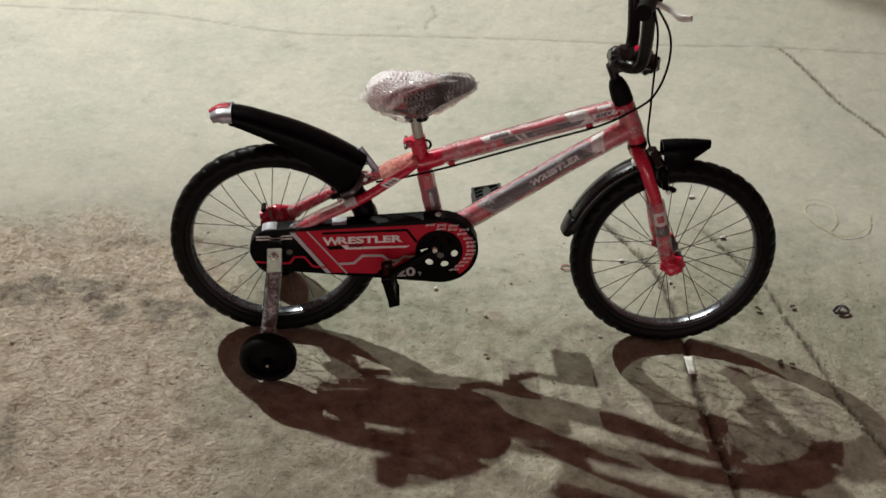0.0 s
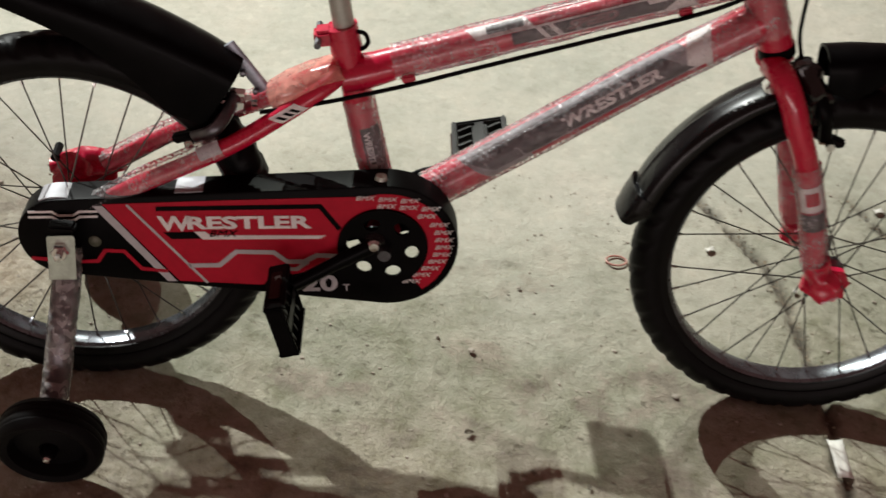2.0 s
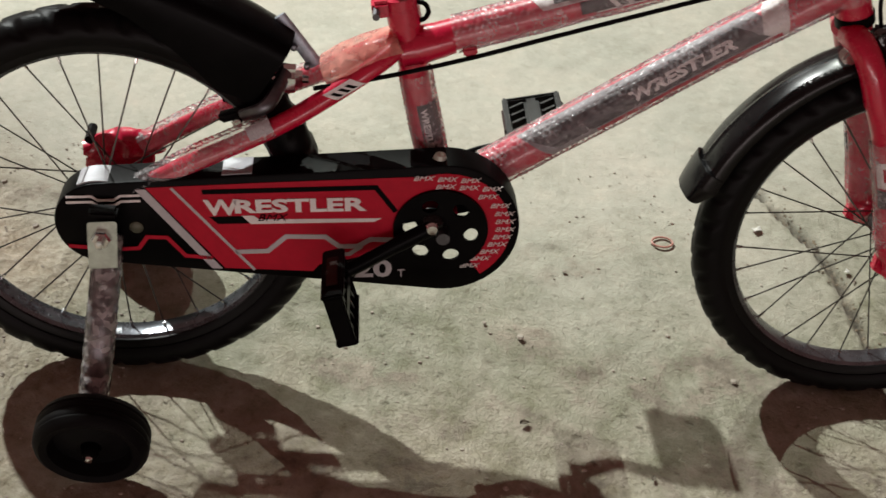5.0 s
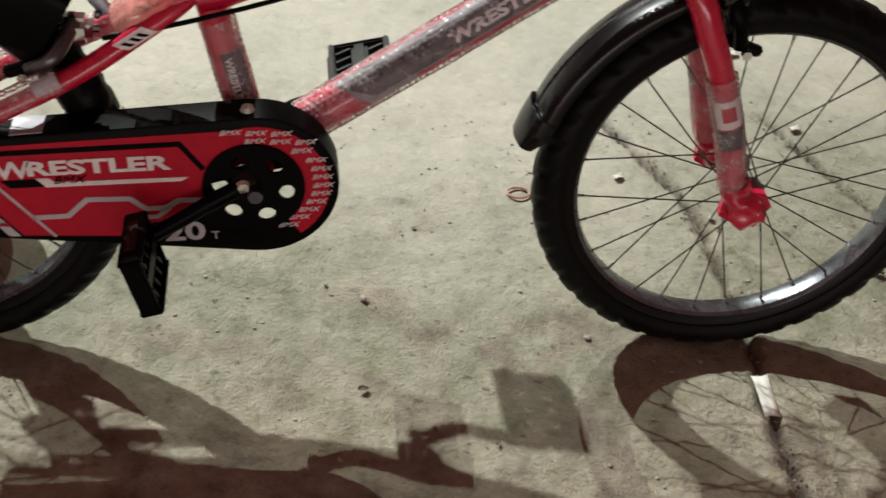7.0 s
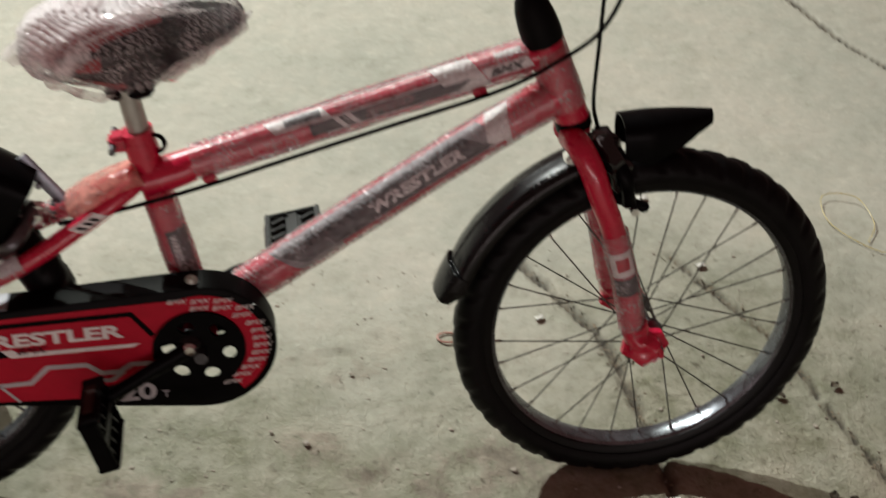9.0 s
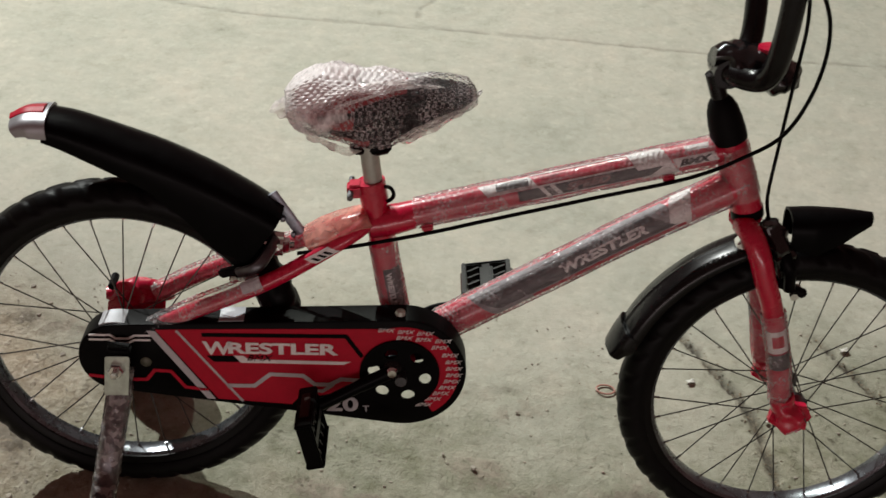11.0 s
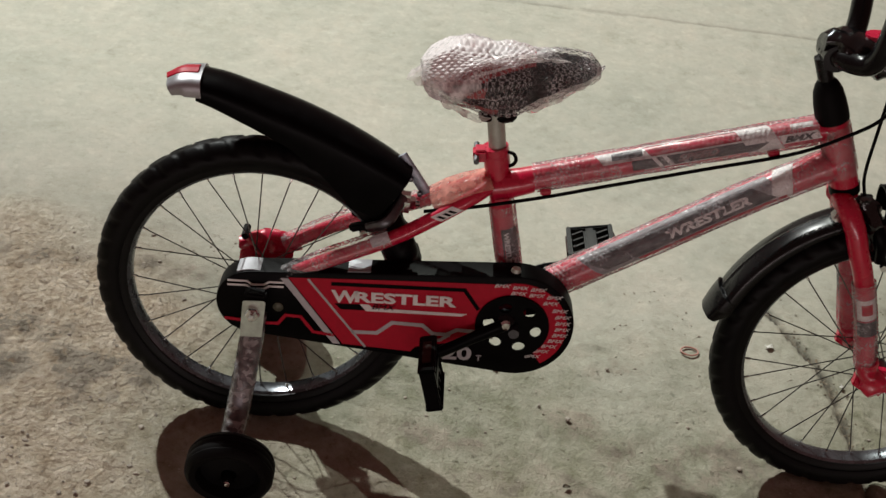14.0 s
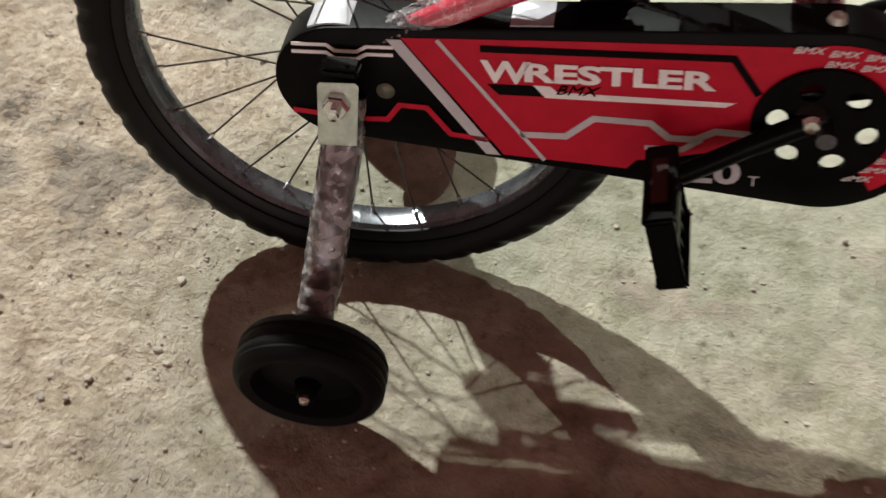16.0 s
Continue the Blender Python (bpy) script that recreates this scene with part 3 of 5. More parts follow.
# Unseen board on a post, added by the second lamp to shade the yard's left.
BLOCKER_PAINT = material("blocker_paint", (0.55, 0.52, 0.47), 0.85, 0, 3, 0.15, 0.3, 60)
light_blocker = tagged(part("light_blocker", block((0.70, 0.05, 0.42), Matrix.Translation((-1.083, 4.6, 4.615)), 0.008), BLOCKER_PAINT), "unseen board on a tall post, added to block the second lamp", "board", kind="structure")
part("post", block((0.10, 0.10, 4.80), Matrix.Translation((-1.25, 4.68, 2.40)), 0.01), BLOCKER_PAINT, light_blocker)

# ---- bicycle ----
R, LEAN = 0.254, -7.8
REAR, FRONT = (0.018, 0.0, R), (0.983, 0.0, R)
bike = thing("bicycle", "red children's bicycle partly wrapped in bubble wrap, with stabilisers, on concrete", "bicycle")
bike.rotation_euler = (radians(LEAN), 0, 0)


def tyre(c):
    """A tyre cut with slanted tread grooves on both shoulders."""
    bm = bmesh.new()
    n, m = 468, 26
    rings = []
    for k in range(n):
        a = 2 * math.pi * k / n
        ring = []
        for i in range(m):
            p = -120 + 240 * i / (m - 1)
            lean = abs(p) / 78
            phase = (39 * k / n + 0.62 * lean + 0.10 * math.sin(5.5 * lean) + (0.5 if p > 0 else 0)) % 1.0
            cut = 0.0
            if 9 < abs(p) < 84:
                cut = 0.0022 * min(1.0, max(0.0, (0.17 - abs(phase - 0.5)) / 0.05)) * min(1.0, (84 - abs(p)) / 16)
            elif abs(p) <= 9:
                cut = 0.0016
            r = 0.0258 - cut
            ring.append(bm.verts.new(Vector(c) + Vector(((0.2280 + r * math.cos(radians(p))) * math.cos(a), r * math.sin(radians(p)), (0.2280 + r * math.cos(radians(p))) * math.sin(a)))))
        rings.append(ring)
    for k in range(n):
        a, b = rings[k], rings[(k + 1) % n]
        for i in range(m):
            bm.faces.new((a[i], b[i], b[(i + 1) % m], a[(i + 1) % m]))
    return bm


def wheel(name, c, turn):
    hub_y = 0.03
    wh = part(name, lathe(c, [(0.020, -0.034), (0.020, -0.027), (0.011, -0.024), (0.011, 0.024), (0.020, 0.027), (0.020, 0.034), (0.007, 0.036), (0.007, -0.036)], 24), STEEL_DARK, bike, "spoked wheel with a black tyre")
    part("tyre", tyre(c), TYRE_RUBBER, wh, "black knobbly rubber tyre")
    rim = part("rim", lathe(c, [(0.2180, -0.0205), (0.2120, -0.0205), (0.2050, -0.0175), (0.2040, -0.0150), (0.2040, 0.0150), (0.2050, 0.0175), (0.2120, 0.0205), (0.2180, 0.0205), (0.2100, 0.0)], 120), RIM_BLACK, wh, "black rim")
    part("rim_band", lathe(c, [(0.2042, -0.0155), (0.2000, -0.0125), (0.1985, -0.006), (0.1982, 0.0), (0.1985, 0.006), (0.2000, 0.0125), (0.2042, 0.0155)], 120), RIM_METAL, rim, "dark polished metal inner band")
    n = 28
    for k in range(n):
        s = 1 if k % 2 else -1
        a = 2 * math.pi * k / n + turn
        b = a + radians(62) * (1 if (k // 2) % 2 else -1)
        p0 = Vector(c) + Vector((0.017 * math.cos(b), hub_y * s, 0.017 * math.sin(b)))
        p1 = Vector(c) + Vector((0.201 * math.cos(a), 0.004 * s, 0.201 * math.sin(a)))
        part("spoke", sweep([p0, p1], 0.00105, 6), SPOKE, wh)
        d = (p0 - p1).normalized()
        part("nipple", sweep([p1 - d * 0.003, p1 + d * 0.011], 0.0020, 6), CHROME, wh)
    return wh


rear_wheel = wheel("rear_wheel", REAR, 0.05)
front_wheel = wheel("front_wheel", FRONT, 0.13)

# Frame tubes
BB = (0.405, 0, 0.278)
TR, DR, SR = 0.0185, 0.0218, 0.0165
part("seat_tube", sweep([BB, (0.3425, 0, 0.532)], SR), RED, bike, "red painted seat tube")
TT = [(0.352, 0, 0.479), (0.384, 0, 0.490), (0.516, 0, 0.536), (0.67, 0, 0.590), (0.818, 0, 0.641)]
part("top_tube", sweep(curve(TT, 6), TR), RED, bike, "red painted top tube")
DT = [BB, (0.476, 0, 0.332), (0.600, 0, 0.422), (0.719, 0, 0.509), (0.842, 0, 0.591)]
part("top_tube_lug", sweep([(0.346, 0, 0.475), (0.366, 0, 0.481), (0.392, 0, 0.490), (0.404, 0, 0.494)], [0.022, 0.0225, 0.0205, 0.0188], 20), RED, bike, "red painted tube joint")
part("down_tube", sweep(curve(DT, 6), DR), RED, bike, "red painted down tube")
HEAD_TOP, HEAD_LOW = Vector((0.808, 0, 0.653)), Vector((0.8545, 0, 0.5505))
part("head_tube", sweep([HEAD_TOP, HEAD_LOW], 0.0215, 20), RED, bike, "red painted head tube")
part("bottom_bracket_shell", lathe(BB, [(0.022, -0.034), (0.022, 0.034), (0.001, 0.034), (0.001, -0.034)], 24), RED, bike)
for s in (-1, 1):
    st = [(0.345, 0.010 * s, 0.484), (0.312, 0.026 * s, 0.460), (0.233, 0.042 * s, 0.406), (0.170, 0.050 * s, 0.371), (0.107, 0.051 * s, 0.337), (0.046, 0.051 * s, 0.298)]
    part("seat_stay", sweep(curve(st, 5), 0.0112, 14), RED, bike, "red painted seat stay")
    cs = [(0.395, 0.022 * s, 0.276), (0.30, 0.038 * s, 0.274), (0.15, 0.048 * s, 0.268), (0.025, 0.050 * s, 0.260)]
    part("chain_stay", sweep(curve(cs, 5), 0.0092, 14), RED, bike, "red painted chain stay")
    part("dropout", plate([(-0.026, 0.250), (-0.010, 0.236), (0.020, 0.238), (0.058, 0.264), (0.060, 0.290), (0.040, 0.302), (-0.002, 0.296), (-0.024, 0.276)], 0.054 * s - 0.004, 0.054 * s + 0.004, 0.002), RED, bike, "red painted dropout plate")
    part("axle_nut", lathe((REAR[0], 0.066 * s, R), [(0.0105, -0.006), (0.0105, 0.006), (0.0045, 0.006), (0.0045, 0.014), (0.0001, 0.014), (0.0001, -0.006)], 6), STEEL_DARK, bike)

# Seat post, clamp, saddle
part("seat_post", sweep([(0.352, 0, 0.50), (0.333, 0, 0.594)], 0.0128), POST, bike, "plated steel seat post")
clamp = part("seat_clamp", sweep([(0.3490, 0, 0.508), (0.3405, 0, 0.541)], 0.0195, 20), RED, bike, "red clamp collar")
part("clamp_lug", block((0.022, 0.026, 0.020), pose(0.321, -0.004, 0.528, 0, -10, 0), 0.004), RED, clamp)
part("clamp_bolt", sweep([(0.315, -0.030, 0.526), (0.315, 0.022, 0.530)], 0.0042, 8), STEEL_DARK, clamp, "steel clamp bolt")
part("clamp_loop", sweep(curve([(0.356, -0.006, 0.537), (0.368, -0.008, 0.536), (0.373, -0.008, 0.525), (0.366, -0.008, 0.516), (0.356, -0.006, 0.520)], 5), 0.0028, 8), BLACK_PLASTIC, clamp, "black wire loop")


SADDLE_U = (0, 0.04, 0.12, 0.25, 0.40, 0.55, 0.70, 0.85, 0.95, 1)
SADDLE_W = (0.012, 0.032, 0.050, 0.056, 0.048, 0.034, 0.027, 0.024, 0.020, 0.010)
SADDLE_H = (0.010, 0.022, 0.030, 0.033, 0.030, 0.027, 0.024, 0.021, 0.016, 0.008)
SADDLE_D = (0.015, 0.026, 0.038, 0.050, 0.066, 0.065, 0.044, 0.026, 0.016, 0.008)


def saddle_point(u, a, grow=0.0):
    """The saddle's surface at u (tail to nose) and the angle a round it."""
    w, h, deep = (float(np.interp(u, SADDLE_U, v)) + grow * k for v, k in ((SADDLE_W, 1), (SADDLE_H, 0.7), (SADDLE_D, 0.5)))
    ca, sa = math.cos(a), math.sin(a)
    y = w * math.copysign(abs(ca) ** 0.75, ca) * (1 + 0.5 * min(0.0, sa))
    return Vector((0.234 - grow + (0.229 + 1.7 * grow) * u, y, 0.647 + 0.030 * u + (h if sa > 0 else deep) * math.copysign(abs(sa) ** 0.8, sa)))


def saddle_shape(grow=0.0, lump=0.0, seed=0.0, nx=36, na=40):
    bm = bmesh.new()
    bm.verts.layers.float.new("layers")
    bm.verts.layers.float.new("rim")
    lay, rim = bm.verts.layers.float["layers"], bm.verts.layers.float["rim"]
    rings = []
    for i in range(nx + 1):
        u = i / nx
        ring = []
        for k in range(na):
            a = 2 * math.pi * k / na
            v = saddle_point(u, a, grow)
            p = v.copy()
            if lump:
                v += Vector((noise.noise(p * 28 + Vector((seed, 0, 0))), noise.noise(p * 28 + Vector((0, seed, 5))), noise.noise(p * 28 + Vector((3, 0, seed))))) * lump
                # Rows of round bubbles.
                q = a * 0.066 / (0.0098 * 0.87)
                along = (u * 0.25 / 0.0098 + 0.5 * (int(round(q)) % 2)) % 1.0 - 0.5
                r = math.hypot(along, (q - round(q)) * 0.87) * 2
                edge = max(0.0, 1 - abs(r - 0.80) / 0.30) * (0.62 + 0.8 * noise.noise(p * 38 + Vector((4, 2, 9))))
                v += (v - Vector((v.x, 0, 0.656))).normalized() * (0.0030 * max(0.0, 1 - r * r) + 0.0012 * noise.noise(p * 120))
            ring.append(bm.verts.new(v))
            if lump:
                ring[-1][rim] = edge
            if lump:
                ring[-1].co += (v - Vector((0.29, 0, 0.656))).normalized() * 0.006 * max(0.0, 1 - u / 0.35) * (0.7 + 1.2 * noise.noise(p * 24))
            mess = 0.22 * noise.noise(p * 40 + Vector((7, 1, 0)))
            tail = min(1.0, max(0.0, (0.30 - u + 0.10 * math.sin(a) + mess) / 0.16)) * (0.72 + 0.5 * noise.noise(Vector((p.x * 75, p.y * 22, p.z * 16))))
            # Milky top side: the bright lamplight there is put into the film's colour.
            top = min(1.0, max(0.0, (math.sin(a) - 0.42 - 0.95 * max(0, u - 0.30) + mess) / 0.25)) * min(1.0, max(0.0, (0.92 - u) / 0.2))
            ring[-1][lay] = max(0.0, 0.92 * tail, 0.88 * top * (0.75 + 0.5 * noise.noise(Vector((p.x * 20, p.y * 60, p.z * 30)))))
        rings.append(ring)
    for a, b in zip(rings, rings[1:]):
        for k in range(na):
            bm.faces.new((a[k], a[(k + 1) % na], b[(k + 1) % na], b[k]))
    bm.faces.new(rings[0])
    bm.faces.new(rings[-1])
    return bm


saddle = part("saddle", saddle_shape(), VINYL, bike, "black and red padded saddle under bubble wrap")
part("saddle_clamp", sweep([(0.310, 0, 0.586), (0.316, 0, 0.588), (0.338, 0, 0.590), (0.358, 0, 0.593), (0.364, 0, 0.594)], [0.004, 0.010, 0.013, 0.010, 0.004], 16), BLACK_PLASTIC, saddle, "black saddle clamp")
part("wrapping", saddle_shape(0.0060, 0.0075, 2.0, 170, 170), WRAP_MILKY, saddle, "crumpled clear bubble wrap")

# Fork, stem, bars
fork = part("fork", sweep([HEAD_LOW, HEAD_LOW + Vector((0.006, 0, -0.016))], 0.019, 20), RED, bike, "red painted fork")
part("lower_race", sweep([HEAD_LOW + Vector((-0.001, 0, 0.003)), HEAD_LOW + Vector((0.003, 0, -0.009))], 0.0225, 20), BLACK_PLASTIC, fork, "black headset cup")
for s in (-1, 1):
    leg = [(0.852, 0.010 * s, 0.532), (0.858, 0.036 * s, 0.530), (0.871, 0.050 * s, 0.508), (0.887, 0.055 * s, 0.470), (0.907, 0.056 * s, 0.427), (0.932, 0.057 * s, 0.352), (0.957, 0.058 * s, 0.262)]
    ln = curve(leg, 5)
    part("fork_blade", sweep(ln, [0.0165 - 0.0025 * i / len(ln) for i in range(len(ln))], 18), RED, fork, "red fork blade")
    part("fork_dropout", plate([(0.944, 0.268), (0.966, 0.276), (0.992, 0.274), (1.003, 0.256), (0.993, 0.238), (0.960, 0.232), (0.942, 0.242)], 0.058 * s - 0.006, 0.058 * s + 0.006, 0.002), RED, fork, "red fork end")
    part("axle_nut", lathe((FRONT[0], 0.070 * s, R), [(0.0105, -0.006), (0.0105, 0.006), (0.0045, 0.006), (0.0045, 0.014), (0.0001, 0.014), (0.0001, -0.006)], 6), STEEL_DARK, fork)

AX = (HEAD_TOP - HEAD_LOW).normalized()
part("stem_boot", sweep([HEAD_TOP + AX * d for d in (-0.002, 0.010, 0.026, 0.044, 0.056, 0.062)], [0.0240, 0.0243, 0.0235, 0.021, 0.0165, 0.012], 20), RUBBER, bike, "black rubber headset boot")
part("stem", sweep([HEAD_TOP + AX * 0.05, HEAD_TOP + AX * 0.098], 0.0112), GLOSS_BLACK, bike, "black quill stem")
part("stem_clamp", sweep([(0.782, -0.024, 0.750), (0.782, 0.024, 0.750)], 0.0195, 18), GLOSS_BLACK, bike, "glossy black handlebar clamp")
pad = part("bar_pad", lumpy([(0.762, 0, 0.766), (0.790, 0, 0.764), (0.825, 0, 0.757), (0.858, 0, 0.750), (0.878, 0, 0.748)], [0.010, 0.022, 0.027, 0.024, 0.010], 4.0, 0.006, 1.6, 28), SHINY_WRAP, bike, "black bar pad in crumpled shiny black film")
part("emblem", sweep([(0.832, -0.008, 0.776), (0.8305, -0.008, 0.788)], [0.018, 0.0155], 24), RED, pad, "round red emblem")
for s in (-1, 1):
    bar = [(0.775, 0.0, 0.752), (0.790, 0.026 * s, 0.752), (0.810, 0.044 * s, 0.754), (0.821, 0.056 * s, 0.764), (0.825, 0.070 * s, 0.792), (0.822, 0.086 * s, 0.85), (0.815, 0.100 * s, 0.92), (0.806, 0.135 * s, 0.95), (0.79, 0.19 * s, 0.96), (0.775, 0.235 * s, 0.96)]
    part("handlebar", sweep(curve(bar, 6), 0.0150, 14), GLOSS_BLACK, bike, "glossy black riser handlebar")
    part("grip", sweep([(0.800, 0.16 * s, 0.955), (0.768, 0.26 * s, 0.961)], 0.0175, 14), RUBBER, bike, "black rubber grip")
    lv = part("brake_lever", sweep(curve([(0.812, 0.150 * s, 0.945), (0.842, 0.170 * s, 0.938), (0.858, 0.20 * s, 0.932), (0.880, 0.215 * s, 0.938)], 5), 0.0070, 10, squash=0.7), LEVER, bike, "silver brake lever")
    part("lever_clamp", block((0.030, 0.026, 0.026), pose(0.814, 0.142 * s, 0.944), 0.005), BLACK_PLASTIC, lv)
# Cables
part("brake_cable", sweep(curve([(0.815, -0.13, 0.935), (0.846, -0.08, 0.850), (0.858, -0.05, 0.760), (0.868, -0.025, 0.65), (0.873, -0.016, 0.580), (0.884, -0.012, 0.543)], 8), 0.0026, 8), BLACK_PLASTIC, bike, "black front brake cable")
part("brake_cable", sweep(curve([(0.820, -0.13, 0.935), (0.872, -0.085, 0.850), (0.884, -0.060, 0.765), (0.866, -0.042, 0.685), (0.820, -0.034, 0.640), (0.757, -0.026, 0.600), (0.639, -0.022, 0.556), (0.50, -0.022, 0.507), (0.423, -0.023, 0.480), (0.33, -0.032, 0.456), (0.250, -0.034, 0.437)], 8), 0.0027, 8), BLACK_PLASTIC, bike, "black rear brake cable")
for x, z in ((0.423, 0.486), (0.735, 0.594)):
    part("cable_guide", block((0.016, 0.012, 0.010), pose(x, -0.016, z, 0, -14, 0), 0.002), RED, bike)


# Mudguards
def channel(spine, tops, halves, skirts, n=5, thick=0.003):
    """An arched guard along a spine of (x, z), with a half width and a skirt depth at each point."""
    bm = bmesh.new()
    sp = curve([(x, 0, z) for x, z in spine], n)
    m = len(sp)
    at = lambda vals, i: float(np.interp(i / (m - 1), np.linspace(0, 1, len(vals)), vals))
    rings = []
    for i, c in enumerate(sp):
        d = (sp[min(i + 1, m - 1)] - sp[max(i - 1, 0)]).normalized()
        up = Vector((-d.z, 0, d.x)) * (1 if tops > 0 else -1)
        h, k = at(halves, i), at(skirts, i)
        b = min(0.022, k * 0.5)
        sec = [(-h * 1.0, -k), (-h * 1.04, -(k + b) / 2), (-h * 1.04, -b), (-h * 0.99, -b * 0.62), (-h * 0.90, -b * 0.34), (-h * 0.72, -b * 0.13), (-h * 0.4, 0.0006), (0, 0.002)]
        sec += [(-y, z) for y, z in sec[-2::-1]]
        inner = [(y * 0.92, z - thick) for y, z in sec[::-1]]
        inner[0], inner[-1] = (sec[-1][0] * 0.92, sec[-1][1]), (sec[0][0] * 0.92, sec[0][1])
        rings.append([bm.verts.new(c + Vector((0, y, 0)) + up * z) for y, z in sec + inner])
    k = len(rings[0])
    for a, b in zip(rings, rings[1:]):
        for i in range(k):
            bm.faces.new((a[i], a[(i + 1) % k], b[(i + 1) % k], b[i]))
    bm.faces.new(rings[0])
    bm.faces.new(rings[-1])
    return bm


rear_guard = part("rear_mudguard", channel([(-0.085, 0.599), (-0.05, 0.594), (0.0, 0.581), (0.064, 0.562), (0.128, 0.537), (0.185, 0.509), (0.226, 0.485)], 1, [0.034, 0.036, 0.038, 0.040, 0.040, 0.038, 0.034], [0.031, 0.036, 0.042, 0.050, 0.068, 0.090, 0.082]), BLACK_PLASTIC, bike, "black plastic rear mudguard")
part("tail_cap", channel([(-0.133, 0.586), (-0.113, 0.598), (-0.084, 0.602)], 1, [0.030, 0.035, 0.0365], [0.019, 0.027, 0.028]), REAR_TAIL, rear_guard, "silver and red tail cap")
part("tail_reflector", channel([(-0.135, 0.5885), (-0.115, 0.6005), (-0.090, 0.6048)], 1, [0.009, 0.012, 0.012], [0.003, 0.003, 0.003]), RED_DECAL, rear_guard, "pinkish red reflector strip")
part("mudguard_stay", sweep([(0.208, 0.008, 0.503), (0.218, 0.008, 0.490), (0.252, 0.008, 0.445)], 0.0085, 8, squash=0.3), STAY_STEEL, rear_guard, "blue-grey metal stay")
for q in (0.32, 0.78):
    part("rivet", lathe((0.215 + 0.034 * q, 0.002, 0.484 - 0.050 * q), [(0.0001, -0.004), (0.0035, -0.003), (0.0042, 0.003), (0.0001, 0.003)], 10, closed=False), STEEL_DARK, rear_guard)


def arc(c, r, a0, a1, n):
    return [(c[0] + (r[0] + (r[1] - r[0]) * k / n) * math.cos(radians(a0 + (a1 - a0) * k / n)), c[2] + (r[0] + (r[1] - r[0]) * k / n) * math.sin(radians(a0 + (a1 - a0) * k / n))) for k in range(n + 1)]


front_guard = part("front_mudguard", channel(arc(FRONT, (0.277, 0.278), 116, 161, 8), -1, [0.030, 0.031, 0.033], [0.016, 0.020, 0.022]), GLOSS_BLACK, bike, "black plastic front mudguard")
part("guard_ridge", channel(arc(FRONT, (0.2782, 0.2792), 118, 161, 8), -1, [0.008, 0.009, 0.010], [0.004, 0.004, 0.004]), GLOSS_BLACK, front_guard)
part("mud_flap", channel(arc(FRONT, (0.283, 0.287), 160, 169, 4), -1, [0.034, 0.034, 0.028], [0.026, 0.028, 0.016]), GLOSS_BLACK, front_guard, "black flap")
part("guard_bracket", block((0.022, 0.020, 0.018), pose(0.858, -0.014, 0.505, 0, 30, 0), 0.003), CHROME, front_guard, "plated bracket")
beak = part("front_beak", channel([(0.914, 0.553), (0.95, 0.557), (0.99, 0.560), (1.028, 0.561)], 1, [0.026, 0.028, 0.022, 0.010], [0.046, 0.058, 0.038, 0.014]), BLACK_PLASTIC, bike, "black plastic front mudguard beak")

# Brakes
for nm, c0, sgn, lab in (("front_brake", Vector((0.892, 0, 0.522)), 1, "black front caliper brake"), ("rear_brake", Vector((0.222, 0, 0.430)), -1, "plated rear caliper brake")):
    br = part(nm, block((0.030, 0.030, 0.030), Matrix.Translation(c0), 0.008), BLACK_PLASTIC if sgn > 0 else CHROME, bike, lab)
    for s in (-1, 1):
        low = (0.932, 0.030 * s, 0.446) if sgn > 0 else (0.172, 0.032 * s, 0.396)
        mid = (0.918, 0.040 * s, 0.490) if sgn > 0 else (0.200, 0.042 * s, 0.418)
        part("brake_arm", sweep(curve([c0 + Vector((0.004 * sgn, 0.004 * s, 0.010)), mid, low], 5), 0.0085, 10, squash=0.7), BLACK_PLASTIC if sgn > 0 else STEEL_DARK, br)
        part("brake_pad", block((0.046, 0.011, 0.013), pose(low[0] + 0.006 * sgn, 0.022 * s, low[2] - 0.002, 0, 20 * sgn, 0), 0.003), RUBBER, br, "black brake pad")
        part("pad_nut", lathe((low[0] + 0.006 * sgn, 0.036 * s, low[2] - 0.006), [(0.006, -0.004), (0.006, 0.004), (0.0001, 0.004), (0.0001, -0.004)], 6), CHROME, br)
    part("caliper_bolt", sweep([c0 + Vector((-0.03, 0, 0)), c0 + Vector((0.022, 0, 0.0))], 0.0045, 8), CHROME, br)

part("cable_boot", lumpy([(0.884, -0.018, 0.540), (0.898, -0.020, 0.520), (0.908, -0.022, 0.496), (0.918, -0.024, 0.470)], [0.010, 0.019, 0.018, 0.010], 6.0, 0.008), SHINY_WRAP, bike, "black film bunched round the front brake")


# Chain guard: a shell round both sprockets
GY = -0.066
RC, FC = (0.013, 0.262, 0.052), (0.410, 0.276, 0.086)


def hull(grow=0.0, n=28):
    (x0, z0, r0), (x1, z1, r1) = RC, FC
    d = math.hypot(x1 - x0, z1 - z0)
    th, be = math.atan2(z1 - z0, x1 - x0), math.asin((r1 - r0) / d)
    up, dn = th + math.pi / 2 + be, th - math.pi / 2 - be
    out = []
    for k in range(n + 1):
        a = dn + (up - dn) * k / n
        out.append((x1 + (r1 + grow) * math.cos(a), z1 + (r1 + grow) * math.sin(a)))
    for k in range(n + 1):
        a = up + (dn + 2 * math.pi - up) * k / n
        out.append((x0 + (r0 + grow) * math.cos(a), z0 + (r0 + grow) * math.sin(a)))
    return out


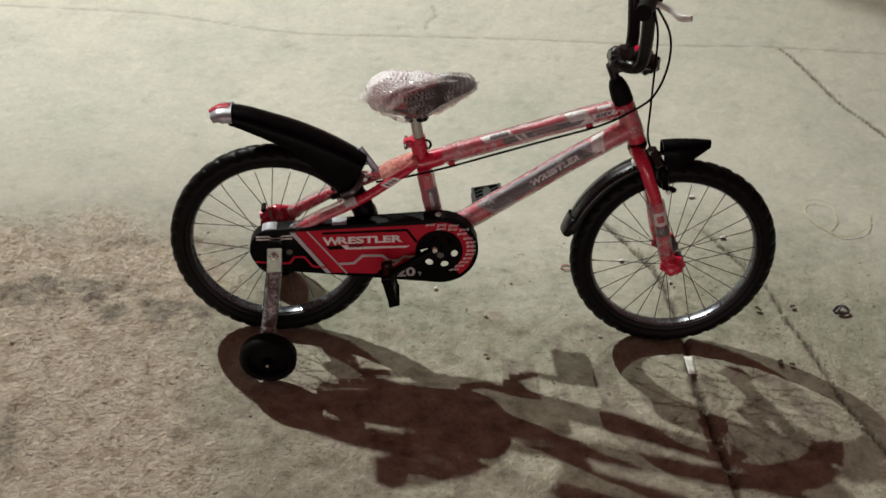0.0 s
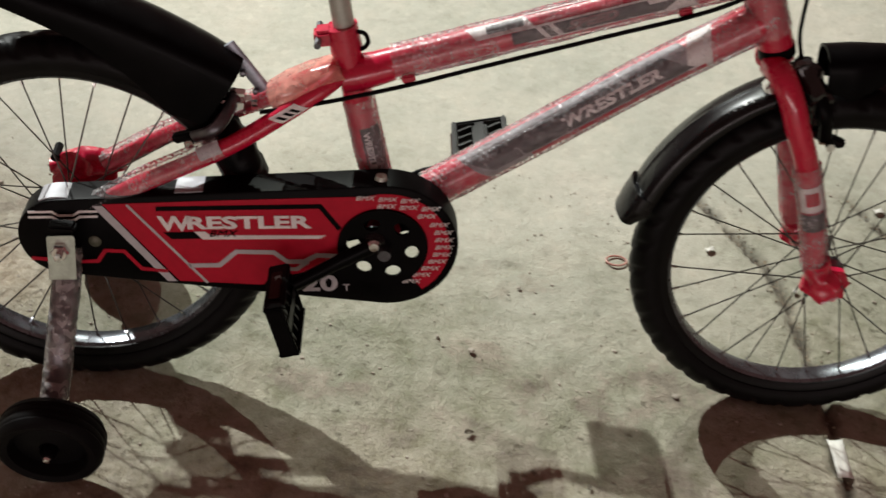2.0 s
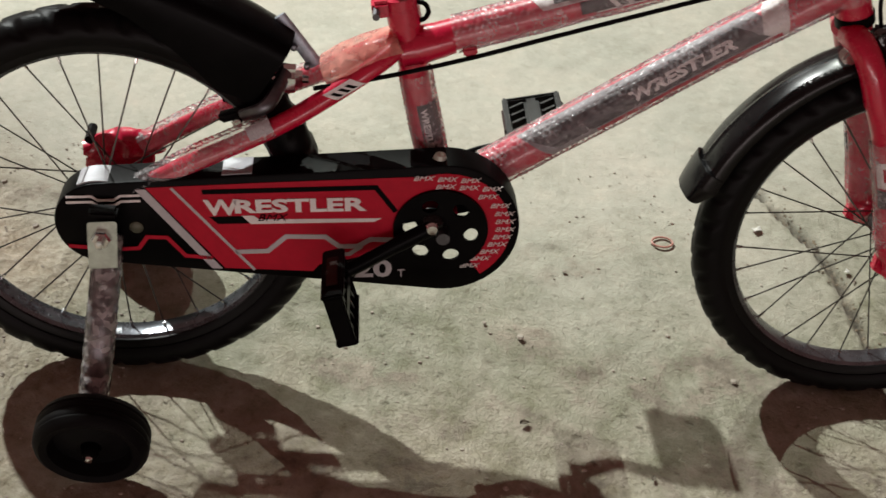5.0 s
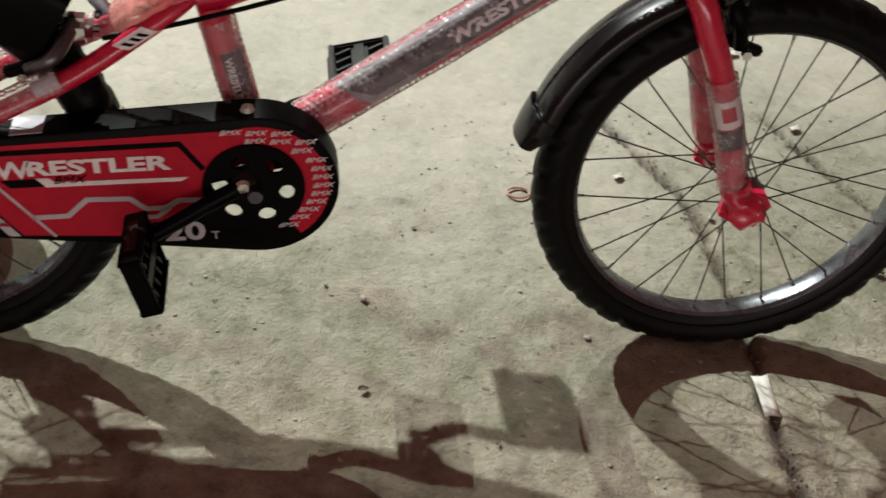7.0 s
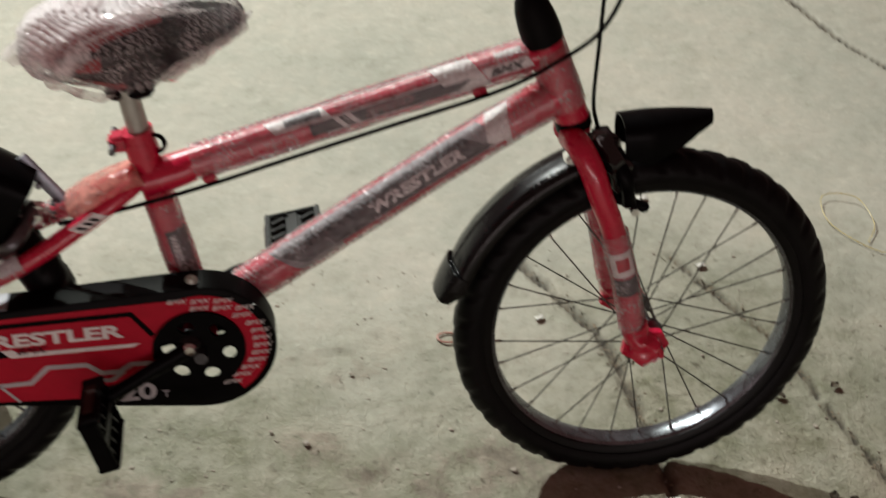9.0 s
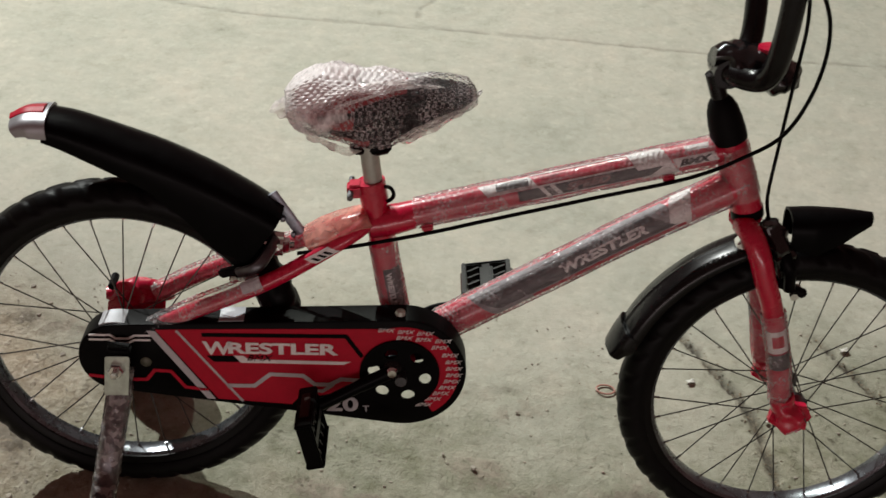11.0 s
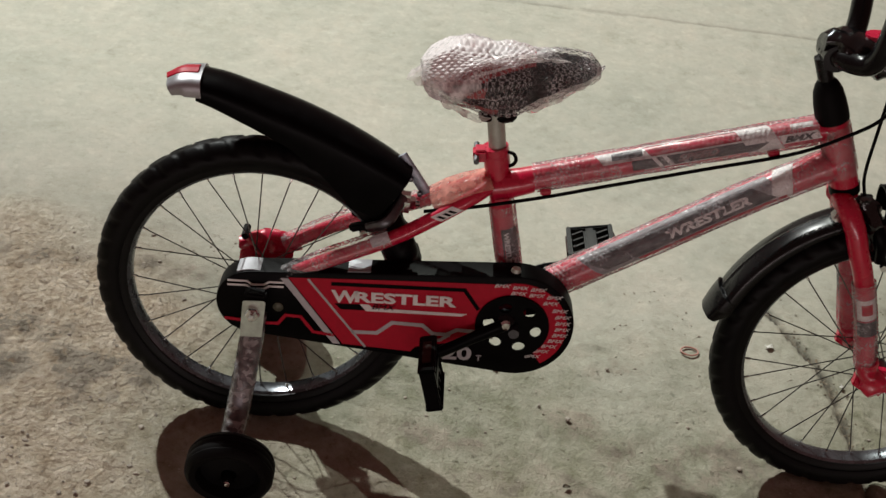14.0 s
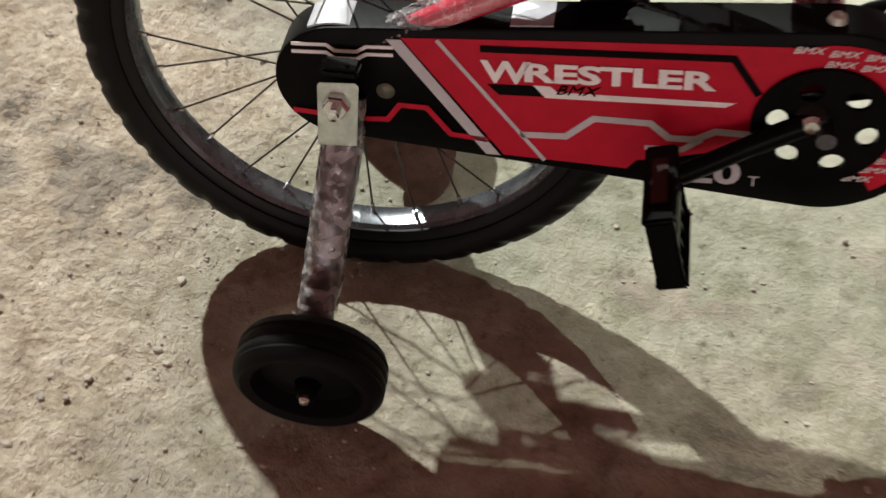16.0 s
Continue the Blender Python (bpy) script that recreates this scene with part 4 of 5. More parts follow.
def chain_guard():
    ring = hull()
    hole = [(FC[0] - 0.005 + 0.054 * math.cos(2 * math.pi * k / 48), FC[1] + 0.001 + 0.054 * math.sin(2 * math.pi * k / 48)) for k in range(48)]
    bm = bmesh.new()
    o = [bm.verts.new((x, GY, z)) for x, z in ring]
    h = [bm.verts.new((x, GY, z)) for x, z in hole]
    es = [bm.edges.new((o[k], o[(k + 1) % len(o)])) for k in range(len(o)) if (o[k].co - o[(k + 1) % len(o)].co).length > 1e-7]
    es += [bm.edges.new((h[k], h[(k + 1) % 48])) for k in range(48)]
    bmesh.ops.triangle_fill(bm, edges=es, use_beauty=True)
    bmesh.ops.remove_doubles(bm, verts=bm.verts, dist=1e-6)
    # The rounded edge and the rim behind it.
    prev = [(v.co.x, v.co.z) for v in o]
    loops = [o]
    for g, y in ((0.0022, GY + 0.0012), (0.0030, GY + 0.005), (0.0030, GY + 0.040), (0.0005, GY + 0.040), (0.0005, GY + 0.004)):
        loops.append([bm.verts.new((x, y, z)) for x, z in hull(g)])
    for a, b in zip(loops, loops[1:]):
        for k in range(len(a)):
            j = (k + 1) % len(a)
            if (a[k].co - a[j].co).length > 1e-7:
                bm.faces.new((a[k], a[j], b[j], b[k]))
    return bm


guard = part("chain_guard", chain_guard(), GUARD_PLASTIC, bike, "black chain guard with red and white decals")
D1, D2, D3 = GY - 0.0004, GY - 0.0012, GY - 0.0020


def band(points, w):
    """The outline of a flat line of width w along (x, z) points."""
    p = [Vector(q) for q in points]
    left, right = [], []
    for i, c in enumerate(p):
        a = (p[i] - p[i - 1]).normalized() if i else (p[1] - p[0]).normalized()
        b = (p[i + 1] - p[i]).normalized() if i < len(p) - 1 else a
        na, nb = Vector((-a.y, a.x)), Vector((-b.y, b.x))
        m = (na + nb).normalized()
        k = w / 2 / max(0.4, m.dot(na))
        left.append(c + m * k)
        right.append(c - m * k)
    return [tuple(v) for v in left + right[::-1]]


def ring_outline(c, r, a0, a1, n=16):
    return [(c[0] + r * math.cos(radians(a0 + (a1 - a0) * k / n)), c[1] + r * math.sin(radians(a0 + (a1 - a0) * k / n))) for k in range(n + 1)]


HC = (FC[0] - 0.005, FC[1] + 0.001)
part("red_panel", decal([(0.064, 0.315), (0.20, 0.330), (0.366, 0.347), *ring_outline(HC, 0.0555, 132, 206, 12), (0.345, 0.243), (0.300, 0.228), (0.265, 0.218), (0.258, 0.208), (0.154, 0.207)], D1), RED_DECAL, guard, "red printed panel")
part("red_panel", decal([(0.366, 0.347), *ring_outline(FC[:2], 0.078, 116, -52, 20), *ring_outline(HC, 0.0555, -48, 132, 22)], D1), RED_DECAL, guard, "red printed panel")
part("white_stripe", decal([(0.052, 0.3125), (0.064, 0.3135), (0.151, 0.2065), (0.139, 0.2062)], D2), SILVER_DECAL, guard, "silver slanted stripe")
part("white_stripe", decal(band([(0.093, 0.3170), (0.189, 0.2065)], 0.0035), D2), SILVER_DECAL, guard, "thin silver stripe")
part("black_outline", decal(band([(0.128, 0.3135), (0.326, 0.3310), (0.351, 0.299)], 0.0062), D2), GUARD_PLASTIC, guard)
part("black_bar", decal([(0.136, 0.2795), (0.174, 0.2830), (0.182, 0.2735), (0.146, 0.2705)], D2), GUARD_PLASTIC, guard)
part("white_underline", decal([(0.173, 0.2835), (0.187, 0.2845), (0.193, 0.2795), (0.335, 0.2890), (0.327, 0.2835), (0.184, 0.2725)], D2), WHITE_DECAL, guard)
part("zigzag", decal(band([(0.166, 0.2315), (0.204, 0.2350), (0.225, 0.2570), (0.271, 0.2590), (0.288, 0.2460), (0.309, 0.2475), (0.324, 0.2580), (0.350, 0.2590), (0.359, 0.2510)], 0.0062), D2), SILVER_DECAL, guard, "silver angular line")
part("zigzag", decal(band([(0.270, 0.2330), (0.300, 0.2355), (0.314, 0.2480)], 0.0052), D2), SILVER_DECAL, guard, "silver angular line")
part("zigzag", decal(band([(-0.027, 0.2300), (0.028, 0.2280), (0.054, 0.2310), (0.064, 0.2475), (0.087, 0.2480), (0.108, 0.2230), (0.140, 0.2215)], 0.0050), D2), RED_DECAL, guard, "red angular line")
for zz, ww in ((0.3005, 0.0032), (0.2930, 0.0032)):
    part("zigzag", decal(band([(-0.026, zz - 0.0025), (0.003, zz), (0.010, zz - 0.0050), (0.028, zz - 0.0035), (0.036, zz + 0.0025), (0.058, zz + 0.0045)], ww), D2), WHITE_DECAL, guard, "white angular line")
UP = Matrix.Rotation(radians(90), 4, "X")


def on_guard(x, z, tilt=4.6, y=D3):
    return Matrix.Translation((x + 0.002, y, z + 0.003)) @ Matrix.Rotation(radians(-tilt), 4, "Y") @ UP


words("lettering", "W", 0.0295, on_guard(0.130, 0.2795), WHITE_DECAL, guard, "white printed word", 0.0, 1.22, bold=0.0009)
words("lettering", "RESTLER", 0.0245, on_guard(0.1620, 0.2845), WHITE_DECAL, guard, "white printed word", 0.0, 1.64, bold=0.0009)
words("lettering", "BMX", 0.0130, on_guard(0.189, 0.2745), GUARD_PLASTIC, guard, "small black printed word", 0.35, 1.25)
words("lettering", "20", 0.0330, on_guard(0.306, 0.2000), SILVER_DECAL, guard, "large silver printed number", 0.0, 1.35, bold=0.0010)
words("lettering", "T", 0.0150, on_guard(0.357, 0.2030), SILVER_DECAL, guard)
k = 0
for row, (z, x0, n) in enumerate(((0.3400, 0.366, 3), (0.3300, 0.392, 3), (0.3190, 0.442, 2), (0.3075, 0.458, 1), (0.2965, 0.464, 1), (0.2855, 0.466, 1), (0.2745, 0.467, 1), (0.2635, 0.465, 1), (0.2525, 0.460, 1), (0.2415, 0.452, 1), (0.2310, 0.442, 1), (0.2200, 0.430, 1))):
    for i in range(n):
        x = x0 + 0.027 * i
        if (x + 0.020 - FC[0]) ** 2 + (z + 0.004 - FC[1]) ** 2 < 0.083 ** 2:
            words("lettering", "BMX", 0.0088, on_guard(x, z), WHITE_DECAL, guard, "small white printed word", 0.35, 1.25)
part("guard_cap", plate([(x, z) for x, z in ring_outline(RC[:2], 0.0570, 70, 118, 8)] + [(x, z) for x, z in ring_outline(RC[:2], 0.0552, 118, 70, 8)], GY + 0.004, GY + 0.038), REAR_TAIL, guard, "shiny reflective strip")
part("guard_screw", lathe((0.052, GY - 0.001, 0.260), [(0.0001, -0.0022), (0.006, -0.0016), (0.008, 0.0), (0.0001, 0.0)], 16, closed=False), DULL_STEEL, guard, "dull screw head")
# Pale strip that paints the reflection on the guard's top rim.
part("rim_reflection", plate([(0.150, 0.3335), (0.184, 0.3375), (0.184, 0.3393), (0.150, 0.3353)], GY + 0.004, GY + 0.039), REAR_TAIL, guard, "pale strip standing in for the reflection on the guard's top")
part("guard_screw", lathe((0.398, GY + 0.016, 0.3645), [(0.0001, 0.006), (0.006, 0.005), (0.008, 0.0), (0.0001, 0.0)], 16, closed=False, axis="z"), ZINC, guard, "screw head")


# Cranks and pedals
def chain_ring():
    bm = bmesh.new()
    n, r = 60, 0.0560
    loops = [[bm.verts.new((HC[0] + r * math.cos(2 * math.pi * k / n), -0.0715, HC[1] + r * math.sin(2 * math.pi * k / n))) for k in range(n)]]
    for j in range(6):
        a0 = radians(60 * j - 6)
        hole = []
        for t in range(18):
            b = 2 * math.pi * t / 18
            rr, aa = 0.0365 + 0.0085 * math.sin(b), a0 + 0.27 * math.cos(b)
            hole.append(bm.verts.new((HC[0] + rr * math.cos(aa), -0.0715, HC[1] + rr * math.sin(aa))))
        loops.append(hole)
    es = []
    for lp in loops:
        es += [bm.edges.new((lp[k], lp[(k + 1) % len(lp)])) for k in range(len(lp))]
    bmesh.ops.triangle_fill(bm, edges=es, use_beauty=True)
    r = bmesh.ops.extrude_face_region(bm, geom=bm.faces[:])
    bmesh.ops.translate(bm, vec=(0, 0.004, 0), verts=[v for v in r["geom"] if isinstance(v, bmesh.types.BMVert)])
    return bm


crankset = part("crankset", chain_ring(), GUARD_PLASTIC, bike, "glossy black chainring with round holes")
part("inner_guard", plate([*ring_outline(FC[:2], 0.082, 12, 200, 24)], -0.030, -0.028), GUARD_PLASTIC, guard, "black inner shell")
part("crank_bolt", lathe((HC[0] - 0.011, -0.0835, HC[1] + 0.010), [(0.0001, -0.003), (0.006, -0.0025), (0.0085, 0.002), (0.0001, 0.002)], 12, closed=False), CHROME, crankset, "chrome crank bolt")
part("crank_boss", lathe((HC[0] - 0.010, -0.069, HC[1] + 0.008), [(0.0001, -0.014), (0.007, -0.013), (0.010, -0.009), (0.015, -0.004), (0.018, 0.008), (0.0001, 0.008)], 24, closed=False), GLOSS_BLACK, crankset)
part("crank_arm", sweep(curve([(0.395, -0.076, 0.285), (0.358, -0.084, 0.266), (0.318, -0.095, 0.245), (0.294, -0.102, 0.234)], 5), [0.0105] * 6 + [0.0095] * 10, 12, squash=0.75), BLACK_PLASTIC, crankset, "black crank arm")
part("crank_arm", sweep(curve([(0.408, 0.050, 0.278), (0.45, 0.075, 0.294), (0.500, 0.072, 0.312), (0.526, 0.074, 0.323)], 5), 0.0100, 12, squash=0.75), BLACK_PLASTIC, crankset, "black crank arm")
part("bottom_axle", sweep([(0.407, -0.09, 0.278), (0.407, 0.06, 0.278)], 0.008, 12), STEEL_DARK, crankset)


def pedal(m, label, mat):
    """A plastic pedal: a cage of two rails with cross bars round a core; long in y, m places its centre."""
    pd = part("pedal", block((0.020, 0.086, 0.019), m, 0.004), mat, bike, label)
    for s in (-1, 1):
        part("pedal_rail", block((0.007, 0.090, 0.026), m @ Matrix.Translation((0.034 * s, 0, 0)), 0.002), mat, pd)
        part("pedal_end", block((0.070, 0.006, 0.022), m @ Matrix.Translation((0, 0.043 * s, 0)), 0.002), mat, pd)
        part("reflector", block((0.003, 0.052, 0.013), m @ Matrix.Translation((0.0385 * s, 0, 0)), 0.001), REFLECTOR, pd, "dark red reflector")
        for k in range(4):
            part("pedal_rib", block((0.020, 0.004, 0.018), m @ Matrix.Translation((0.020 * s, -0.029 + 0.019 * k, 0)) @ Matrix.Rotation(radians(28), 4, "Z")), mat, pd)
    return pd


pedal(pose(0.291, -0.147, 0.231, 0, 73, 0), "black plastic pedal hanging on edge", BLACK_PLASTIC)
pedal(pose(0.530, 0.120, 0.3245, 0, -13, 0), "black plastic pedal lying flat", LIT_PEDAL_PLASTIC)

# Stabilisers
for s in (-1, 1):
    st = part("stabiliser", plate([(0.001, 0.222), (0.034, 0.225), (0.036, 0.287), (0.033, 0.290), (0.004, 0.287), (0.002, 0.284)], 0.097 * s - 0.002, 0.102 * s + 0.002, 0.001), ZINC, bike, "plated stabiliser bracket, arm and small black wheel")
    part("stabiliser_nut", lathe((0.018, 0.103 * s, 0.268), [(0.0001, 0.017 * s), (0.0050, 0.016 * s), (0.0050, 0.007 * s), (0.0095, 0.007 * s), (0.0115, 0.004 * s), (0.0115, -0.004 * s), (0.0001, -0.004 * s)], 6, closed=False), CHROME, st, "plated nut")
    part("spacer", block((0.032, 0.020, 0.010), pose(0.019, 0.086 * s, 0.293), 0.003), RUBBER, st, "black rubber spacer")
    cz = 0.052 if s < 0 else 0.096
    arm = [(0.018, 0.066 * s, 0.250), (0.0175, 0.081 * s, 0.213), (0.0135, 0.114 * s, 0.158), (0.009, 0.135 * s, 0.105), (0.006, 0.152 * s, cz + 0.025), (0.008, 0.176 * s, cz)]
    part("stabiliser_arm", sweep(curve(arm, 6), 0.0160, 14, squash=0.8), STEEL_DARK, st, "dark steel stabiliser arm wrapped in film")
    fl = curve(arm[:-1], 8)
    bm = sweep(fl, [0.0182 + 0.0014 * noise.noise((i * 0.9, 3.1, s)) for i in range(len(fl))], 18, squash=0.85, caps=False)
    part("film", bm, FILM, st, "clear crinkled film")
    c = (0.011, 0.203 * s, cz)
    upright = Matrix.Translation(c) @ Matrix.Rotation(radians(12), 4, "X") @ Matrix.Translation(-Vector(c))
    w = part("stabiliser_wheel", turned(lathe(c, [(0.012, -0.012), (0.044, -0.004), (0.049, -0.020), (0.058, -0.023), (0.0635, -0.019), (0.0665, -0.013), (0.0655, -0.0105), (0.0668, -0.008), (0.0668, -0.003), (0.0655, -0.0005), (0.0668, 0.002), (0.0668, 0.007), (0.0655, 0.0095), (0.0665, 0.012), (0.0635, 0.019), (0.058, 0.023), (0.049, 0.020), (0.044, 0.004), (0.012, 0.012)], 56), upright), RUBBER, st, "small black ribbed rubber wheel")
    part("wheel_hub", turned(lathe((c[0], c[1] + 0.012 * s, c[2]), [(0.0001, 0.016 * s), (0.007, 0.015 * s), (0.010, 0.010 * s), (0.012, -0.034 * s), (0.0001, -0.034 * s)], 20, closed=False), upright), BLACK_PLASTIC, w)
    part("hub_bolt", turned(lathe((c[0], c[1] + 0.028 * s, c[2]), [(0.0001, 0.004 * s), (0.004, 0.003 * s), (0.005, 0.0), (0.0001, 0.0)], 12, closed=False), upright), CHROME, w)


# Decals on the tubes
class Line:
    """A tube's centre line, by distance along it."""

    def __init__(self, points):
        self.p = [Vector(q) for q in points]
        self.s = [0.0]
        for a, b in zip(self.p, self.p[1:]):
            self.s.append(self.s[-1] + (b - a).length)

    def at(self, d, ang, r):
        """The place at distance d, turned ang degrees from the top towards the chain side, r off the centre line."""
        c = Vector([float(np.interp(d, self.s, [q[k] for q in self.p])) for k in range(3)])
        k = max(1, min(len(self.p) - 1, int(np.searchsorted(self.s, d))))
        t = (self.p[k] - self.p[k - 1]).normalized()
        side = t.cross(Vector((0, 1, 0))).normalized()
        return c + (math.cos(radians(ang)) * side + math.sin(radians(ang)) * t.cross(side)) * r

    def by_x(self, x):
        return float(np.interp(x, [q.x for q in self.p], self.s))


def sticker(line, x0, x1, ang0, ang1, r, mat, label="", skew=0.0, name="sticker"):
    """A thin label laid round a tube from x0 to x1; skew slants its ends."""
    bm = bmesh.new()
    n, m = 14, 10
    s0, s1 = line.by_x(x0), line.by_x(x1)
    g = [[bm.verts.new(line.at(s0 + (s1 - s0) * i / n + skew * (k / m - 0.5), ang0 + (ang1 - ang0) * k / m, r)) for k in range(m + 1)] for i in range(n + 1)]
    for i in range(n):
        for k in range(m):
            bm.faces.new((g[i][k], g[i + 1][k], g[i + 1][k + 1], g[i][k + 1]))
    return part(name, bm, mat, bike, label)


def tube_words(text, size, line, x0, ang, r, mat, label, shear=0.0, stretch=1.0, bold=0.0006):
    ob = words("lettering", text, size, Matrix(), mat, bike, label, shear, stretch, 0.0002, bold)
    s0 = line.by_x(x0)
    for v in ob.data.vertices:
        v.co = line.at(s0 + v.co.x, ang - math.degrees(v.co.y / r), r + v.co.z)
    return ob


top_line, down_line = Line(curve(TT, 8)), Line(curve(DT, 8))
seat_line = Line([(0.3425, 0, 0.532), (0.408, 0, 0.280)])
e = 0.0003
sticker(top_line, 0.496, 0.562, 0, 62, TR + e, WHITE_DECAL, "silver curved sticker", 0.012)
sticker(top_line, 0.514, 0.556, 14, 48, TR + 2 * e, GREY_DECAL, "grey sticker")
sticker(top_line, 0.540, 0.725, 64, 112, TR + e, GREY_DECAL, "dark grey sticker panel")
sticker(top_line, 0.556, 0.725, 57, 64, TR + 2 * e, WHITE_DECAL)
sticker(top_line, 0.556, 0.725, -6, 2, TR + 2 * e, WHITE_DECAL)
sticker(top_line, 0.556, 0.725, 112, 118, TR + 2 * e, WHITE_DECAL)
for x in (0.572, 0.586):
    sticker(top_line, x, x + 0.006, 60, 116, TR + 3 * e, WHITE_DECAL, "silver stripe", 0.012)
sticker(top_line, 0.690, 0.735, -10, 130, TR + 2 * e, WHITE_DECAL, "white sticker end", 0.02)
sticker(top_line, 0.660, 0.716, 80, 114, TR + 3 * e, GREY_DECAL, "", -0.02)
tube_words("SPEED", 0.0140, top_line, 0.602, 98, TR + 4 * e, SPEED_INK, "dull red printed word", 0.3, 1.5)
sticker(top_line, 0.740, 0.792, 62, 104, TR + e, WHITE_DECAL, "white sticker plate", 0.006)
tube_words("BMX", 0.0120, top_line, 0.745, 96, TR + 3 * e, GUARD_PLASTIC, "black printed word", 0.35, 1.55)
sticker(top_line, 0.755, 0.785, 15, 42, TR + e, WHITE_DECAL, "small white sticker")
sticker(down_line, 0.515, 0.760, 0, 135, DR + e, TUBE_SILVER, "silver sticker round the tube", 0.03)
sticker(down_line, 0.522, 0.742, 34, 106, DR + 2 * e, GREY_DECAL, "dark grey sticker panel", 0.03)
sticker(down_line, 0.575, 0.765, 112, 135, DR + 2 * e, RED_DECAL, "red sticker edge")
sticker(down_line, 0.752, 0.778, -20, 140, DR + 2 * e, WHITE_DECAL, "white sticker end", -0.02)
tube_words("WRESTLER", 0.0180, down_line, 0.616, 88, DR + 4 * e, WHITE_DECAL, "white printed word", 0.1, 1.52, 0.0008)
sticker(seat_line, 0.3735, 0.396, 0, 180, SR + e, GREY_DECAL, "grey sticker round the tube")
tube_words("WRESTLER", 0.0110, seat_line, 0.3750, 96, SR + 3 * e, WHITE_DECAL, "white printed word", 0.0, 1.1, 0.0003)
for s in (-1, 1):
    near = Line(curve([(0.907, 0.056 * s, 0.427), (0.932, 0.057 * s, 0.352), (0.957, 0.058 * s, 0.262)], 8))
    a = 90 if s < 0 else -90
    sticker(near, 0.916, 0.9275, a - 62, a + 62, 0.0160, WHITE_DECAL, "white round sticker")
    sticker(near, 0.9185, 0.9245, a - 30, a + 30, 0.0164, RED_DECAL, "red sticker")
    sticker(near, 0.9285, 0.9360, a - 66, a + 66, 0.0158, GREY_DECAL, "grey sticker")
    stay = Line(curve([(0.107, 0.051 * s, 0.342), (0.170, 0.050 * s, 0.378), (0.233, 0.042 * s, 0.410), (0.312, 0.026 * s, 0.460), (0.345, 0.010 * s, 0.484)], 6))
    sticker(stay, 0.268, 0.298, 50, 125, 0.0116, WHITE_DECAL, "white sticker", 0.012)
    for q in (0.273, 0.281, 0.288):
        sticker(stay, q, q + 0.004, 70, 110, 0.0119, GUARD_PLASTIC, "", 0.008)
    sticker(stay, 0.180, 0.205, 20, 130, 0.0116, SILVER_DECAL, "silver sticker")


# Bubble wrap on the tubes: a sleeve pocked with rows of small domes
def wrap(line, x0, x1, r, mat=None, label="clear bubble wrap on the tube", seed=1.0, cell=0.0072):
    bm = bmesh.new()
    s0, s1 = line.by_x(x0), line.by_x(x1)
    n, m = max(8, int((s1 - s0) / 0.0012)), 80
    g = []
    for i in range(n + 1):
        d = s0 + (s1 - s0) * i / n
        row = []
        for k in range(m):
            arc_len = 2 * math.pi * r * k / m
            v = arc_len / (cell * 0.87)
            off = 0.5 * (int(round(v)) % 2)
            dome = max(0.0, 1 - 4.2 * ((d / cell + off) % 1.0 - 0.5) ** 2 - 4.2 * (v - round(v)) ** 2)
            puff = 0.0022 * noise.noise((d * 22, k * 0.22, seed)) + 0.0006 * noise.noise((d * 160, k * 0.9, seed))
            row.append(bm.verts.new(line.at(d, 360 * k / m, r + 0.0011 * dome + 0.5 * puff)))
        g.append(row)
    for i in range(n):
        for k in range(m):
            bm.faces.new((g[i][k], g[i + 1][k], g[i + 1][(k + 1) % m], g[i][(k + 1) % m]))
    return part("bubble_wrap", bm, mat or WRAP, bike, label)


wrap(top_line, 0.405, 0.792, TR + 0.0032, seed=1)
wrap(down_line, 0.460, 0.825, DR + 0.0032, seed=2)
wrap(seat_line, 0.364, 0.400, SR + 0.0030, seed=3)
wrap(Line([HEAD_TOP, HEAD_LOW]), 0.812, 0.846, 0.0228, seed=4)
for s in (-1, 1):
    wrap(Line(curve([(0.040, 0.051 * s, 0.298), (0.107, 0.051 * s, 0.342), (0.170, 0.050 * s, 0.378), (0.233, 0.042 * s, 0.410), (0.297, 0.030 * s, 0.449)], 6)), 0.046, 0.205 if s < 0 else 0.29, 0.0140, seed=5 + s)
    wrap(Line(curve([(0.907, 0.056 * s, 0.427), (0.932, 0.057 * s, 0.352), (0.957, 0.058 * s, 0.262)], 8)), 0.908, 0.953, 0.0172, seed=8 + s)

cover = part("axle_cover", lumpy([(-0.026, 0.060, 0.288), (0.0, 0.060, 0.294), (0.030, 0.058, 0.296), (0.066, 0.054, 0.306)], [0.008, 0.019, 0.021, 0.013], 3.0, 0.008, 0.8), RED, bike, "crumpled red plastic over the rear frame end")
part("cover_bolt", sweep([(-0.018, 0.050, 0.304), (-0.018, 0.078, 0.306)], 0.006, 8), RUBBER, cover, "black bolt end")
part("bubble_wrap", lumpy([(0.345, 0, 0.488), (0.312, 0, 0.472), (0.285, 0, 0.456), (0.262, 0, 0.444)], [0.014, 0.017, 0.018, 0.015], 5.0, 0.001, 1.9), PINK_FILM, bike, "pinkish clear wrap between the seat stays")
for s in (-1, 1):
    part("fork_end_cover", lumpy([(0.951, 0.058 * s, 0.288), (0.962, 0.060 * s, 0.266), (0.975, 0.062 * s, 0.250), (0.991, 0.062 * s, 0.248)], [0.015, 0.020, 0.022, 0.014], 9.0 + s, 0.008, 1.0), RED, fork, "crumpled red plastic over the fork end")

